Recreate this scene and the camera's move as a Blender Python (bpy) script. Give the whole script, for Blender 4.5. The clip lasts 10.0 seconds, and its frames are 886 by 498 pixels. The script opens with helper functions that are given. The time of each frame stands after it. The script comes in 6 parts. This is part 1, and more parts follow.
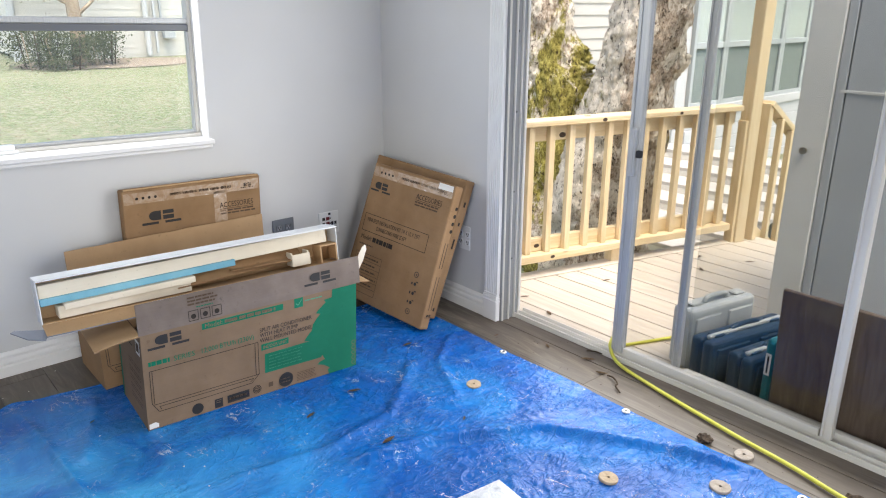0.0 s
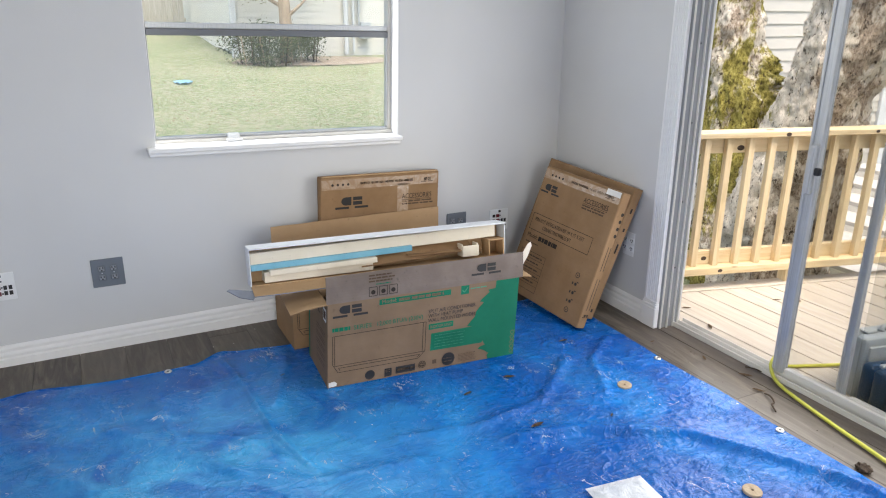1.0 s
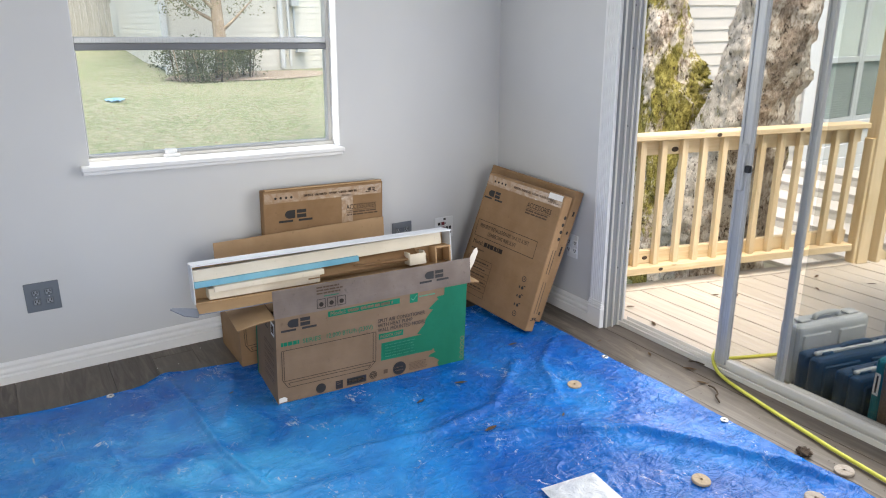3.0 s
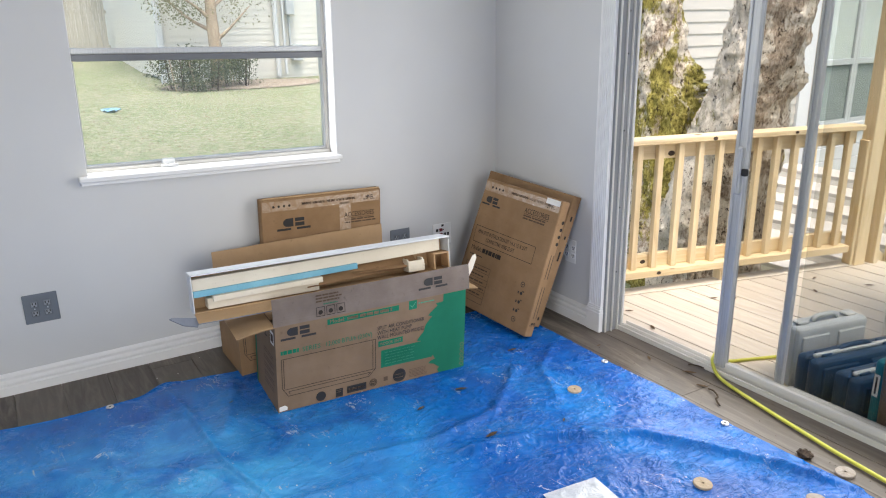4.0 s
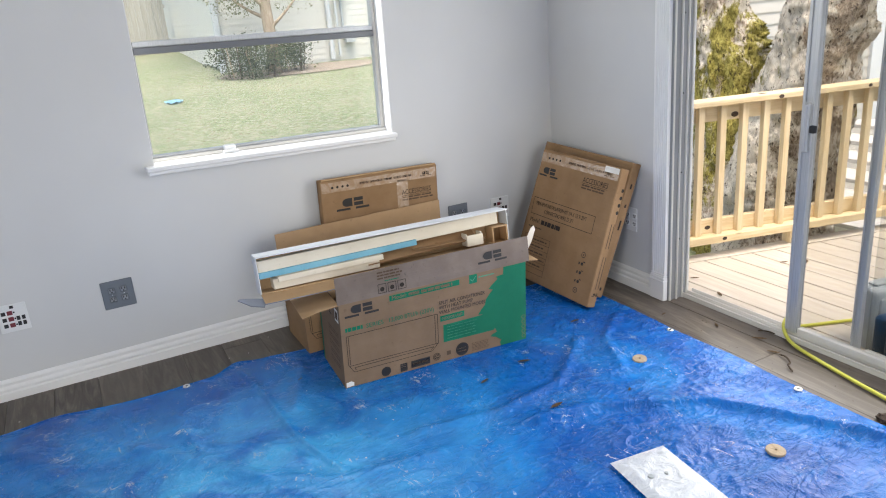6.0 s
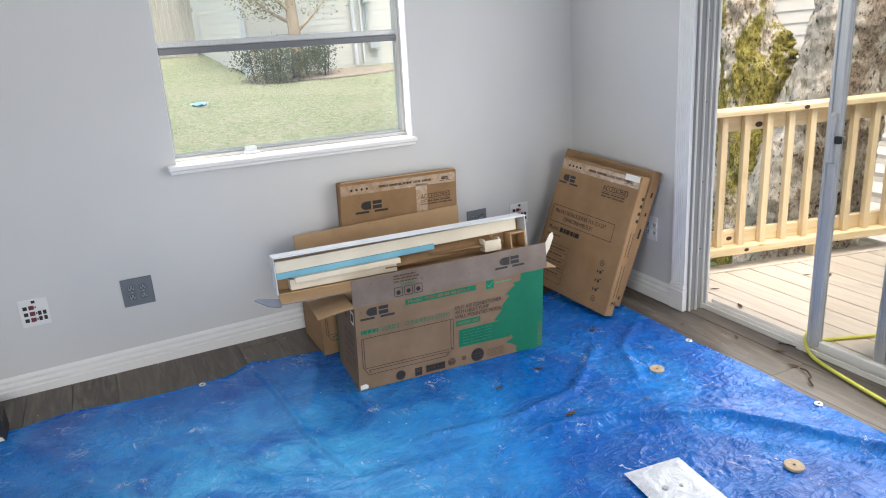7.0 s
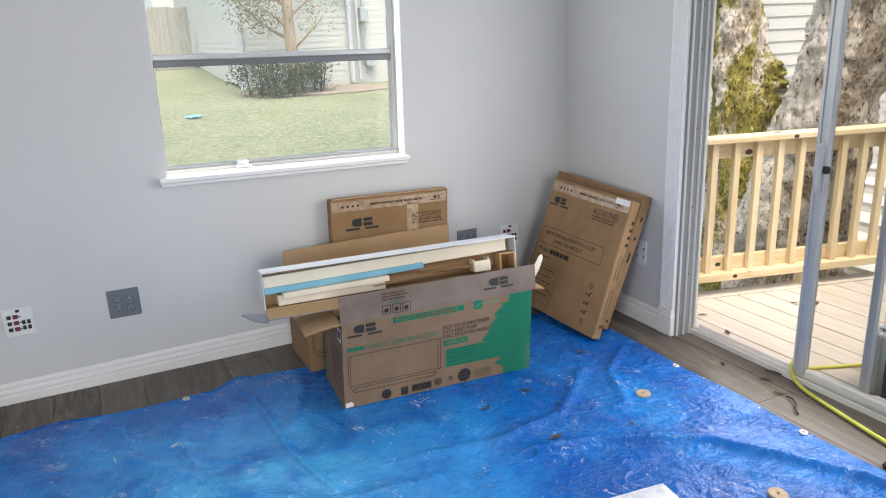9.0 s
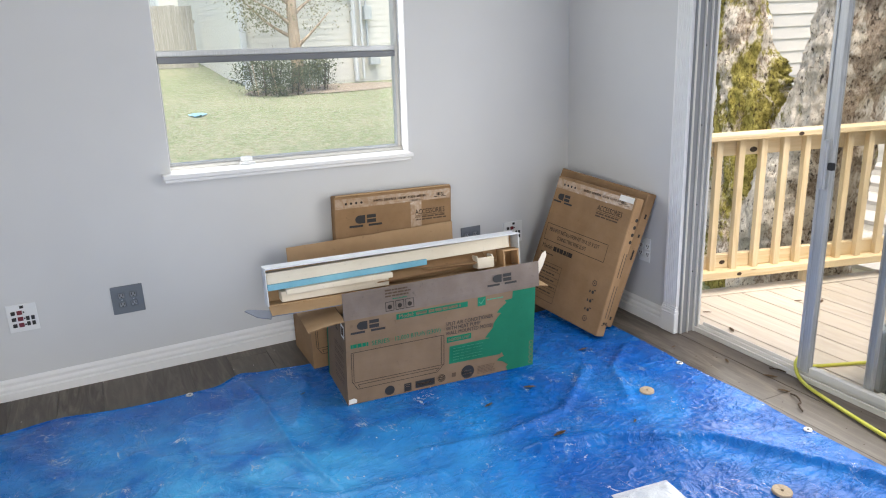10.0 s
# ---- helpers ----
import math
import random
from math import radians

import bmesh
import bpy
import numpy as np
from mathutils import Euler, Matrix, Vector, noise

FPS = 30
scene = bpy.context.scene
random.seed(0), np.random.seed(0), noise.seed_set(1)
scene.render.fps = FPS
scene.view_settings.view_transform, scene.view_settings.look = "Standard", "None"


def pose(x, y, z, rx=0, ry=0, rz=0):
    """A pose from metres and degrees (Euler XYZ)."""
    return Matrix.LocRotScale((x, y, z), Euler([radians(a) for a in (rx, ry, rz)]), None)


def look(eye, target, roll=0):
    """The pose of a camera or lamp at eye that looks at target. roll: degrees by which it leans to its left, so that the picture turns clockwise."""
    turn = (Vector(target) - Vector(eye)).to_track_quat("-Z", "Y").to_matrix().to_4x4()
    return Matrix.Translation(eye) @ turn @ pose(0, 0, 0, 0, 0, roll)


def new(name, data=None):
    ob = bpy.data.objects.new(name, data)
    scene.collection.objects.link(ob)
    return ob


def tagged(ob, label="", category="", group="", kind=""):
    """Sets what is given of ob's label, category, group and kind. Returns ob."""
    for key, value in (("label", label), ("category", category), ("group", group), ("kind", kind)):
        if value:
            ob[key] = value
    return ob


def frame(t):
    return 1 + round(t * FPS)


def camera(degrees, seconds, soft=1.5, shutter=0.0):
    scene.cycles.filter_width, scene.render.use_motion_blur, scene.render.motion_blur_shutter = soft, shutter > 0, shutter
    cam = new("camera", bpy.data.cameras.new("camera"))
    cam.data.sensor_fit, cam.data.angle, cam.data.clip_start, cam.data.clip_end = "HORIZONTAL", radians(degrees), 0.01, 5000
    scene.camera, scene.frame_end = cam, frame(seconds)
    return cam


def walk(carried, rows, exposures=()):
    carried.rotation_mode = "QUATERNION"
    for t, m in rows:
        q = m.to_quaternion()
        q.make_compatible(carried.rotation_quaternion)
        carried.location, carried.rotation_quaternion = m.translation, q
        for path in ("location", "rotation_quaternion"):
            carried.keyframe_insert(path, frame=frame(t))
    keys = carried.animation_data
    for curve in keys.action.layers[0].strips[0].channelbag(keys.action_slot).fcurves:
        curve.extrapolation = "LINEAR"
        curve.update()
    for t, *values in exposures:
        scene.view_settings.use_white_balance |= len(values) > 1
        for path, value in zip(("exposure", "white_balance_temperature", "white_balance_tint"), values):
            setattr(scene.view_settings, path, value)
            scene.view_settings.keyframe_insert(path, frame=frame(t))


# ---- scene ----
# ---- camera ----
cam = camera(62.9, 10.0, 1.1)
PATH = [
    (0, (-2.262, -3.142, 1.424), (-1.031, -1.7, 0.787), 0.1),
    (0.5, (-2.325, -3.207, 1.441), (-1.305, -1.621, 0.776), 0.2),
    (1, (-2.362, -3.299, 1.461), (-1.51, -1.604, 0.827), 0.5),
    (1.5, (-2.369, -3.312, 1.473), (-1.509, -1.614, 0.859), -0.9),
    (2, (-2.378, -3.318, 1.457), (-1.439, -1.659, 0.851), -1.0),
    (2.5, (-2.37, -3.306, 1.45), (-1.387, -1.674, 0.843), -0.2),
    (4, (-2.377, -3.305, 1.454), (-1.38, -1.674, 0.865), -1.0),
    (4.5, (-2.374, -3.303, 1.451), (-1.376, -1.671, 0.866), -1.5),
    (5, (-2.356, -3.281, 1.431), (-1.34, -1.676, 0.805), -1.6),
    (5.5, (-2.36, -3.294, 1.436), (-1.37, -1.685, 0.779), -2.3),
    (6, (-2.374, -3.316, 1.445), (-1.534, -1.618, 0.803), -4.8),
    (6.2, (-2.364, -3.314, 1.443), (-1.567, -1.599, 0.791), -5.6),
    (7.5, (-2.364, -3.323, 1.431), (-1.559, -1.589, 0.842), -3.1),
    (8, (-2.346, -3.328, 1.438), (-1.531, -1.593, 0.868), -2.7),
    (8.5, (-2.353, -3.325, 1.436), (-1.533, -1.593, 0.865), -2.5),
    (9, (-2.356, -3.32, 1.436), (-1.531, -1.591, 0.863), -2.4),
    (9.5, (-2.355, -3.322, 1.413), (-1.534, -1.589, 0.846), -2.4),
    (10, (-2.356, -3.32, 1.425), (-1.54, -1.587, 0.85), -2.4),
]
# the clip's camera meters a little brighter while it looks at the door
EXPOSURES = [(0, 2.32), (0.6, 2.24), (1.2, 2.18), (10, 2.18)]
walk(cam, [(t, look(eye, target, roll)) for t, eye, target, roll in PATH], EXPOSURES)

# ---- light ----
world = bpy.data.worlds.new("sky")
scene.world = world
world.use_nodes = True
wn = world.node_tree.nodes
wl = world.node_tree.links
sky = wn.new("ShaderNodeTexSky")
sky.sky_type = "NISHITA"
sky.sun_disc = False
sky.sun_elevation, sky.sun_rotation = radians(69), radians(197)
sky.air_density, sky.dust_density, sky.ozone_density = 1.0, 4.0, 0.6
wn["Background"].inputs["Strength"].default_value = 0.12
wl.new(sky.outputs[0], wn["Background"].inputs["Color"])

sun = new("sun", bpy.data.lights.new("sun", "SUN"))
sun.data.energy, sun.data.angle, sun.data.color = 0.8, radians(40), (1.0, 0.95, 0.88)
sun.matrix_world = look((-1.5, -5, 14), (0, 0, 0))


def area_lamp(name, w, h, energy, color, m, spread=180):
    lamp = new(name, bpy.data.lights.new(name, "AREA"))
    lamp.data.shape, lamp.data.size, lamp.data.size_y = "RECTANGLE", w, h
    lamp.data.energy, lamp.data.color = energy, color
    lamp.data.spread = radians(spread)
    lamp.matrix_world = m
    return lamp


area_lamp("sky_light_door", 1.6, 1.9, 8.6, (1.0, 0.99, 0.965), look((0.003, -1.93, 1.05), (-2, -1.93, 1.0)))
area_lamp("sky_light_window", 1.115, 1.13, 2.6, (1.0, 0.99, 0.965), look((-1.5175, 0.066, 1.444), (-1.5175, -2, 1.444)))
# added fill lamps, all out of view: south, west and overhead
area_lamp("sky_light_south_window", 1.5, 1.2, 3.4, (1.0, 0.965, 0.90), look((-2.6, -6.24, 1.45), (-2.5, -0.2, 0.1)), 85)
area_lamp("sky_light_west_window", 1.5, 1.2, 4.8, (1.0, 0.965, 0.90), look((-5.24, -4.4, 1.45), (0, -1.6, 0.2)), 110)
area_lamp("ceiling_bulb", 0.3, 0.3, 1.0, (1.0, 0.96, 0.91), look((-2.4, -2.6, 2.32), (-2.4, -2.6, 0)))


# ---- materials ----
class Mat:
    """A node material with short calls for its nodes."""

    def __init__(self, name, color=(0.5, 0.5, 0.5), rough=0.5, metal=0.0, spec=0.5):
        self.m = bpy.data.materials.new(name)
        self.m.use_nodes = True
        self.n, self.l = self.m.node_tree.nodes, self.m.node_tree.links
        self.b = self.n["Principled BSDF"]
        self.b.inputs["Base Color"].default_value = (*color, 1)
        self.b.inputs["Roughness"].default_value = rough
        self.b.inputs["Metallic"].default_value = metal
        self.b.inputs["Specular IOR Level"].default_value = spec
        self.tc = self.n.new("ShaderNodeTexCoord")

    def coords(self, scale=(1, 1, 1), rot=(0, 0, 0), kind="Object"):
        mp = self.n.new("ShaderNodeMapping")
        mp.inputs["Scale"].default_value = scale
        mp.inputs["Rotation"].default_value = rot
        self.l.new(self.tc.outputs[kind], mp.inputs["Vector"])
        return mp.outputs[0]

    def noise(self, vec, scale, detail=4.0, rough=0.55, dist=0.0):
        t = self.n.new("ShaderNodeTexNoise")
        t.inputs["Scale"].default_value = scale
        t.inputs["Detail"].default_value = detail
        t.inputs["Roughness"].default_value = rough
        t.inputs["Distortion"].default_value = dist
        self.l.new(vec, t.inputs["Vector"])
        return t.outputs["Fac"]

    def voronoi(self, vec, scale, feature="F1", out="Distance"):
        t = self.n.new("ShaderNodeTexVoronoi")
        t.feature = feature
        t.inputs["Scale"].default_value = scale
        self.l.new(vec, t.inputs["Vector"])
        return t.outputs[out]

    def random(self):
        return self.n.new("ShaderNodeObjectInfo").outputs["Random"]

    def ramp(self, fac, stops):
        r = self.n.new("ShaderNodeValToRGB")
        el = r.color_ramp.elements
        while len(el) < len(stops):
            el.new(0.5)
        for e, (p, c) in zip(el, stops):
            e.position = p
            e.color = (*c, 1) if len(c) == 3 else c
        self.l.new(fac, r.inputs[0])
        return r.outputs[0]

    def grey(self, fac, a, b, lo=0.0, hi=1.0):
        r = self.n.new("ShaderNodeMapRange")
        for k, v in (("From Min", a), ("From Max", b), ("To Min", lo), ("To Max", hi)):
            r.inputs[k].default_value = v
        self.l.new(fac, r.inputs[0])
        return r.outputs[0]

    def mix(self, fac, a, b, mode="MIX"):
        x = self.n.new("ShaderNodeMix")
        x.data_type, x.blend_type = "RGBA", mode
        for sock, v in ((x.inputs[0], fac), (x.inputs[6], a), (x.inputs[7], b)):
            if isinstance(v, (int, float)):
                sock.default_value = v
            elif isinstance(v, tuple):
                sock.default_value = (*v, 1)
            else:
                self.l.new(v, sock)
        return x.outputs[2]

    def math(self, op, a, b):
        x = self.n.new("ShaderNodeMath")
        x.operation = op
        for sock, v in zip(x.inputs, (a, b)):
            if isinstance(v, (int, float)):
                sock.default_value = v
            else:
                self.l.new(v, sock)
        return x.outputs[0]

    def color(self, sock):
        self.l.new(sock, self.b.inputs["Base Color"])
        return self

    def rough(self, sock):
        self.l.new(sock, self.b.inputs["Roughness"])
        return self

    def bump(self, sock, dist=0.002, strength=1.0):
        x = self.n.new("ShaderNodeBump")
        x.inputs["Strength"].default_value = strength
        x.inputs["Distance"].default_value = dist
        self.l.new(sock, x.inputs["Height"])
        self.l.new(x.outputs[0], self.b.inputs["Normal"])
        return self


def paint_mat(name, color, rough, mottled=0.04, bumpd=0.0006, scale=260):
    k = Mat(name, color, rough)
    v = k.coords()
    big = k.noise(v, 1.3, 3)
    dark = tuple(c * (1 - mottled * 2) for c in color)
    k.color(k.ramp(big, [(0.3, dark), (0.7, color)]))
    k.bump(k.noise(v, scale, 2), bumpd, 0.5)
    return k.m


M_WALL = paint_mat("wall_paint", (0.655, 0.66, 0.668), 0.5)
M_CEIL = paint_mat("ceiling_paint", (0.60, 0.60, 0.59), 0.8)
M_TRIM = paint_mat("white_trim_paint", (0.85, 0.852, 0.855), 0.32, 0.02, 0.0003)
M_WHITE_PLASTIC = paint_mat("white_plastic", (0.78, 0.79, 0.8), 0.35, 0.01, 0.0001)
M_GREY_PLASTIC = paint_mat("grey_plastic", (0.16, 0.18, 0.21), 0.4, 0.04, 0.0002)
M_SOCKET = paint_mat("pale_grey_socket", (0.30, 0.32, 0.35), 0.35, 0.03, 0.0001)
M_BLACK = Mat("black_ink", (0.018, 0.017, 0.017), 0.6).m
M_DARK = Mat("dark_slot", (0.02, 0.02, 0.022), 0.6).m
M_RED = Mat("dark_red_plastic", (0.16, 0.02, 0.03), 0.4).m


def plank_mat():
    k = Mat("floor_plank", rough=0.5, spec=0.4)
    off = k.n.new("ShaderNodeVectorMath")
    off.operation = "MULTIPLY_ADD"
    comb = k.n.new("ShaderNodeCombineXYZ")
    r = k.random()
    for i in range(3):
        k.l.new(r, comb.inputs[i])
    k.l.new(comb.outputs[0], off.inputs[0])
    off.inputs[1].default_value = (13, 29, 7)
    k.l.new(k.coords((1, 0.11, 1)), off.inputs[2])
    v = off.outputs[0]
    grain = k.noise(v, 30, 6, 0.65, 1.2)
    broad = k.noise(v, 6, 3, 0.5, 0.8)
    c = k.ramp(grain, [(0.32, (0.034, 0.027, 0.021)), (0.5, (0.092, 0.075, 0.060)), (0.66, (0.19, 0.16, 0.13))])
    c = k.mix(k.grey(broad, 0.35, 0.7, 0.0, 0.65), c, (0.06, 0.05, 0.043))
    c = k.mix(k.grey(r, 0.35, 1, 0.0, 0.6), c, (0.165, 0.14, 0.114))
    c = k.mix(k.grey(r, 0.0, 0.35, 0.45, 0.0), c, (0.04, 0.033, 0.028))
    k.color(c)
    k.rough(k.grey(grain, 0.2, 0.8, 0.52, 0.38))
    k.bump(grain, 0.0006)
    return k.m


M_PLANK = plank_mat()


def tarp_mat():
    k = Mat("blue_tarp", rough=0.30, spec=0.38)
    v = k.coords()
    big = k.noise(v, 2.0, 4, 0.6, 0.8)
    scuff = k.noise(k.coords((1, 1.6, 1), (0, 0, 0.5)), 5, 9, 0.72, 1.2)
    fine = k.noise(v, 60, 6, 0.7, 0.6)
    c = k.ramp(big, [(0.34, (0.001, 0.080, 0.38)), (0.50, (0.002, 0.122, 0.48)), (0.66, (0.007, 0.20, 0.62))])
    c = k.mix(k.grey(scuff, 0.54, 0.70, 0.0, 0.35), c, (0.012, 0.29, 0.70))
    # rubbed middle: wear and the window's sheen, both put in as paler colour
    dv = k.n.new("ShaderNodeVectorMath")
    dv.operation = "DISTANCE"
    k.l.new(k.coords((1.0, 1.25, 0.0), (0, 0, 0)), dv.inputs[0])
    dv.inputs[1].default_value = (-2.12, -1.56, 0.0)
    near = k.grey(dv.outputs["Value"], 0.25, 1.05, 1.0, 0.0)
    rub_sheen = k.math("MULTIPLY", near, k.grey(k.noise(k.coords((1, 1, 1), (0, 0, 0.7)), 3.2, 7, 0.68, 1.0), 0.36, 0.62))
    c = k.mix(k.math("MULTIPLY", rub_sheen, 0.95), c, (0.07, 0.44, 0.84))
    # white scratches and crumbs of plaster
    line = k.math("ABSOLUTE", k.math("SUBTRACT", k.noise(k.coords((1.6, 0.7, 1), (0, 0, 0.9)), 5.5, 5, 0.6, 1.5), 0.5), 0.0)
    scratch = k.math("MULTIPLY", k.grey(line, 0.004, 0.011, 1.0, 0.0), k.grey(k.noise(v, 6.5, 4, 0.7), 0.56, 0.64))
    dust = k.math("MULTIPLY", k.grey(fine, 0.62, 0.66), k.grey(k.noise(v, 4.5, 3), 0.52, 0.60))
    c = k.mix(k.math("MULTIPLY", k.math("MAXIMUM", dust, scratch), 0.8), c, (0.62, 0.68, 0.76))
    k.color(c)
    k.rough(k.grey(scuff, 0.3, 0.75, 0.20, 0.34))

    def crease(vec, scale, power):
        n = k.noise(vec, scale, 3, 0.55, 1.4)
        a = k.math("SUBTRACT", 1.0, k.math("MULTIPLY", k.math("ABSOLUTE", k.math("SUBTRACT", n, 0.5), 0.0), 4.0))
        return k.math("POWER", k.math("MAXIMUM", a, 0.0), power)
    h = k.math("MULTIPLY", crease(k.coords((1, 2.1, 1), (0, 0, 0.45)), 5.5, 6.0), 0.7)
    h = k.math("ADD", h, k.math("MULTIPLY", crease(k.coords((2.0, 1, 1), (0, 0, -0.3)), 8.0, 7.0), 0.35))
    # creases crowd towards the door, the west half lies smoother
    xyz = k.n.new("ShaderNodeSeparateXYZ")
    k.l.new(v, xyz.inputs[0])
    east = k.grey(xyz.outputs[0], -1.7, -0.8, 0.6, 1.25)
    ripple = k.math("MULTIPLY", k.noise(k.coords((1, 2.2, 1), (0, 0, 0.3)), 34, 6, 0.65, 1.0), k.grey(k.noise(v, 1.7, 3), 0.42, 0.62, 0.2, 1.3))
    h = k.math("ADD", h, k.math("MULTIPLY", ripple, 0.42))
    dash = k.math("MULTIPLY", crease(k.coords((1.0, 3.2, 1), (0, 0, 0.75)), 13.0, 9.0), k.grey(k.noise(v, 5.0, 3), 0.45, 0.58))
    h = k.math("SUBTRACT", h, k.math("MULTIPLY", dash, 0.6))
    k.bump(k.math("ADD", k.math("MULTIPLY", h, east), k.math("MULTIPLY", fine, 0.05)), 0.0032, 0.95)
    return k.m


M_TARP = tarp_mat()


def card_mat(name, base, lighter, rough=0.75, seedv=0.0):
    k = Mat(name, base, rough, spec=0.25)
    v = k.coords()
    big = k.noise(v, 7 + seedv, 5, 0.6)
    c = k.ramp(big, [(0.3, base), (0.72, lighter)])
    flute = k.noise(k.coords((1, 1, 60)), 5, 2)
    c = k.mix(k.grey(flute, 0.3, 0.7, 0.0, 0.12), c, tuple(x * 0.75 for x in base))
    spots = k.noise(v, 38, 6, 0.7)
    c = k.mix(k.grey(spots, 0.6, 0.72, 0.0, 0.55), c, tuple(x * 0.55 for x in base))
    c = k.mix(k.grey(k.noise(v, 2.3, 4), 0.45, 0.62, 0.0, 0.3), c, tuple(x * 0.72 for x in base))
    k.color(c)
    k.bump(k.math("ADD", big, k.math("MULTIPLY", flute, 0.3)), 0.003, 0.5)
    return k.m


M_CARD = card_mat("cardboard", (0.255, 0.152, 0.076), (0.345, 0.215, 0.115))
M_CARD_IN = card_mat("cardboard_inside", (0.44, 0.285, 0.155), (0.52, 0.35, 0.2))
M_CARD_GREY = card_mat("cardboard_printed_face", (0.19, 0.127, 0.080), (0.24, 0.164, 0.107))
M_CARD_FLAP = card_mat("cardboard_taped_flap", (0.15, 0.115, 0.096), (0.22, 0.178, 0.155), 0.45)
M_CARD_WHITE = card_mat("white_coated_cardboard", (0.70, 0.72, 0.75), (0.77, 0.79, 0.81), 0.5)
M_CARD_BLUE = card_mat("grey_blue_cardboard", (0.18, 0.20, 0.25), (0.26, 0.28, 0.33), 0.6)
M_FOAM = card_mat("cream_foam", (0.74, 0.67, 0.55), (0.8, 0.74, 0.63), 0.8)
M_BLUE_FILM = card_mat("blue_film", (0.16, 0.40, 0.55), (0.25, 0.52, 0.66), 0.25)
M_INK = card_mat("dark_print_ink", (0.026, 0.021, 0.018), (0.042, 0.033, 0.027))
M_INK_SOFT = card_mat("faded_print_ink", (0.085, 0.055, 0.036), (0.12, 0.08, 0.054))
M_GREEN = card_mat("green_print_ink", (0.006, 0.14, 0.078), (0.011, 0.18, 0.102))
M_GREEN_LIGHT = card_mat("pale_green_print_ink", (0.07, 0.26, 0.165), (0.10, 0.31, 0.205))
M_STICKER = card_mat("white_sticker", (0.72, 0.7, 0.66), (0.78, 0.76, 0.72), 0.5)


def tape_mat():
    k = Mat("packing_tape", (0.42, 0.3, 0.2), 0.22, spec=0.6)
    v = k.coords()
    c = k.ramp(k.noise(v, 16, 6, 0.7, 1.0), [(0.42, (0.36, 0.235, 0.14)), (0.6, (0.46, 0.34, 0.24)), (0.68, (0.62, 0.56, 0.50))])
    k.color(c).bump(k.noise(v, 40, 4, 0.7, 1.0), 0.003, 0.8)
    return k.m


M_TAPE = tape_mat()


def alu_mat():
    k = Mat("mill_aluminium", (0.5, 0.53, 0.57), 0.42, 0.35)
    v = k.coords((30, 30, 1))
    g = k.noise(v, 8, 4)
    k.color(k.ramp(g, [(0.3, (0.46, 0.475, 0.49)), (0.7, (0.60, 0.61, 0.62))]))
    k.rough(k.grey(g, 0.3, 0.7, 0.32, 0.5))
    return k.m


M_ALU = alu_mat()
# darker copy of the aluminium; the jamb's shade is put into its grey
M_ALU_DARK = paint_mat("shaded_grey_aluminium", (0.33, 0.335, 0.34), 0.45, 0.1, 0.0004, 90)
M_RAIL_DARK = paint_mat("dark_meeting_rail", (0.17, 0.18, 0.20), 0.35, 0.1, 0.0004, 90)
M_ALU_WHITE = paint_mat("weathered_white_aluminium", (0.76, 0.74, 0.69), 0.5, 0.12, 0.0004, 90)


def glass_mat(name, tint, rough=0.0, dust=0.0):
    m = bpy.data.materials.new(name)
    m.use_nodes = True
    n, l = m.node_tree.nodes, m.node_tree.links
    n.remove(n["Principled BSDF"])
    tr, gl, mx, fr = n.new("ShaderNodeBsdfTransparent"), n.new("ShaderNodeBsdfGlossy"), n.new("ShaderNodeMixShader"), n.new("ShaderNodeLayerWeight")
    tr.inputs[0].default_value = (*tint, 1)
    gl.inputs["Roughness"].default_value = rough
    pw, ad = n.new("ShaderNodeMath"), n.new("ShaderNodeMath")
    pw.operation, pw.inputs[1].default_value = "POWER", 4.5
    ad.operation, ad.inputs[1].default_value, ad.inputs[2].default_value = "MULTIPLY_ADD", 0.6, 0.010
    l.new(fr.outputs["Facing"], pw.inputs[0])
    l.new(pw.outputs[0], ad.inputs[0])
    l.new(ad.outputs[0], mx.inputs[0])
    l.new(tr.outputs[0], mx.inputs[1])
    l.new(gl.outputs[0], mx.inputs[2])
    film, veil = n.new("ShaderNodeBsdfTranslucent"), n.new("ShaderNodeMixShader")
    film.inputs[0].default_value = (0.85, 0.86, 0.84, 1)
    veil.inputs[0].default_value = dust
    l.new(mx.outputs[0], veil.inputs[1])
    l.new(film.outputs[0], veil.inputs[2])
    l.new(veil.outputs[0], n["Material Output"].inputs["Surface"])
    return m


M_GLASS = glass_mat("window_glass", (0.93, 0.95, 0.94), 0.0, 0.05)
M_SCREEN_GLASS = glass_mat("screened_glass", (0.74, 0.77, 0.77), 0.05, 0.0)
M_DOOR_GLASS = glass_mat("dusty_door_glass", (0.90, 0.90, 0.885), 0.02, 0.0)


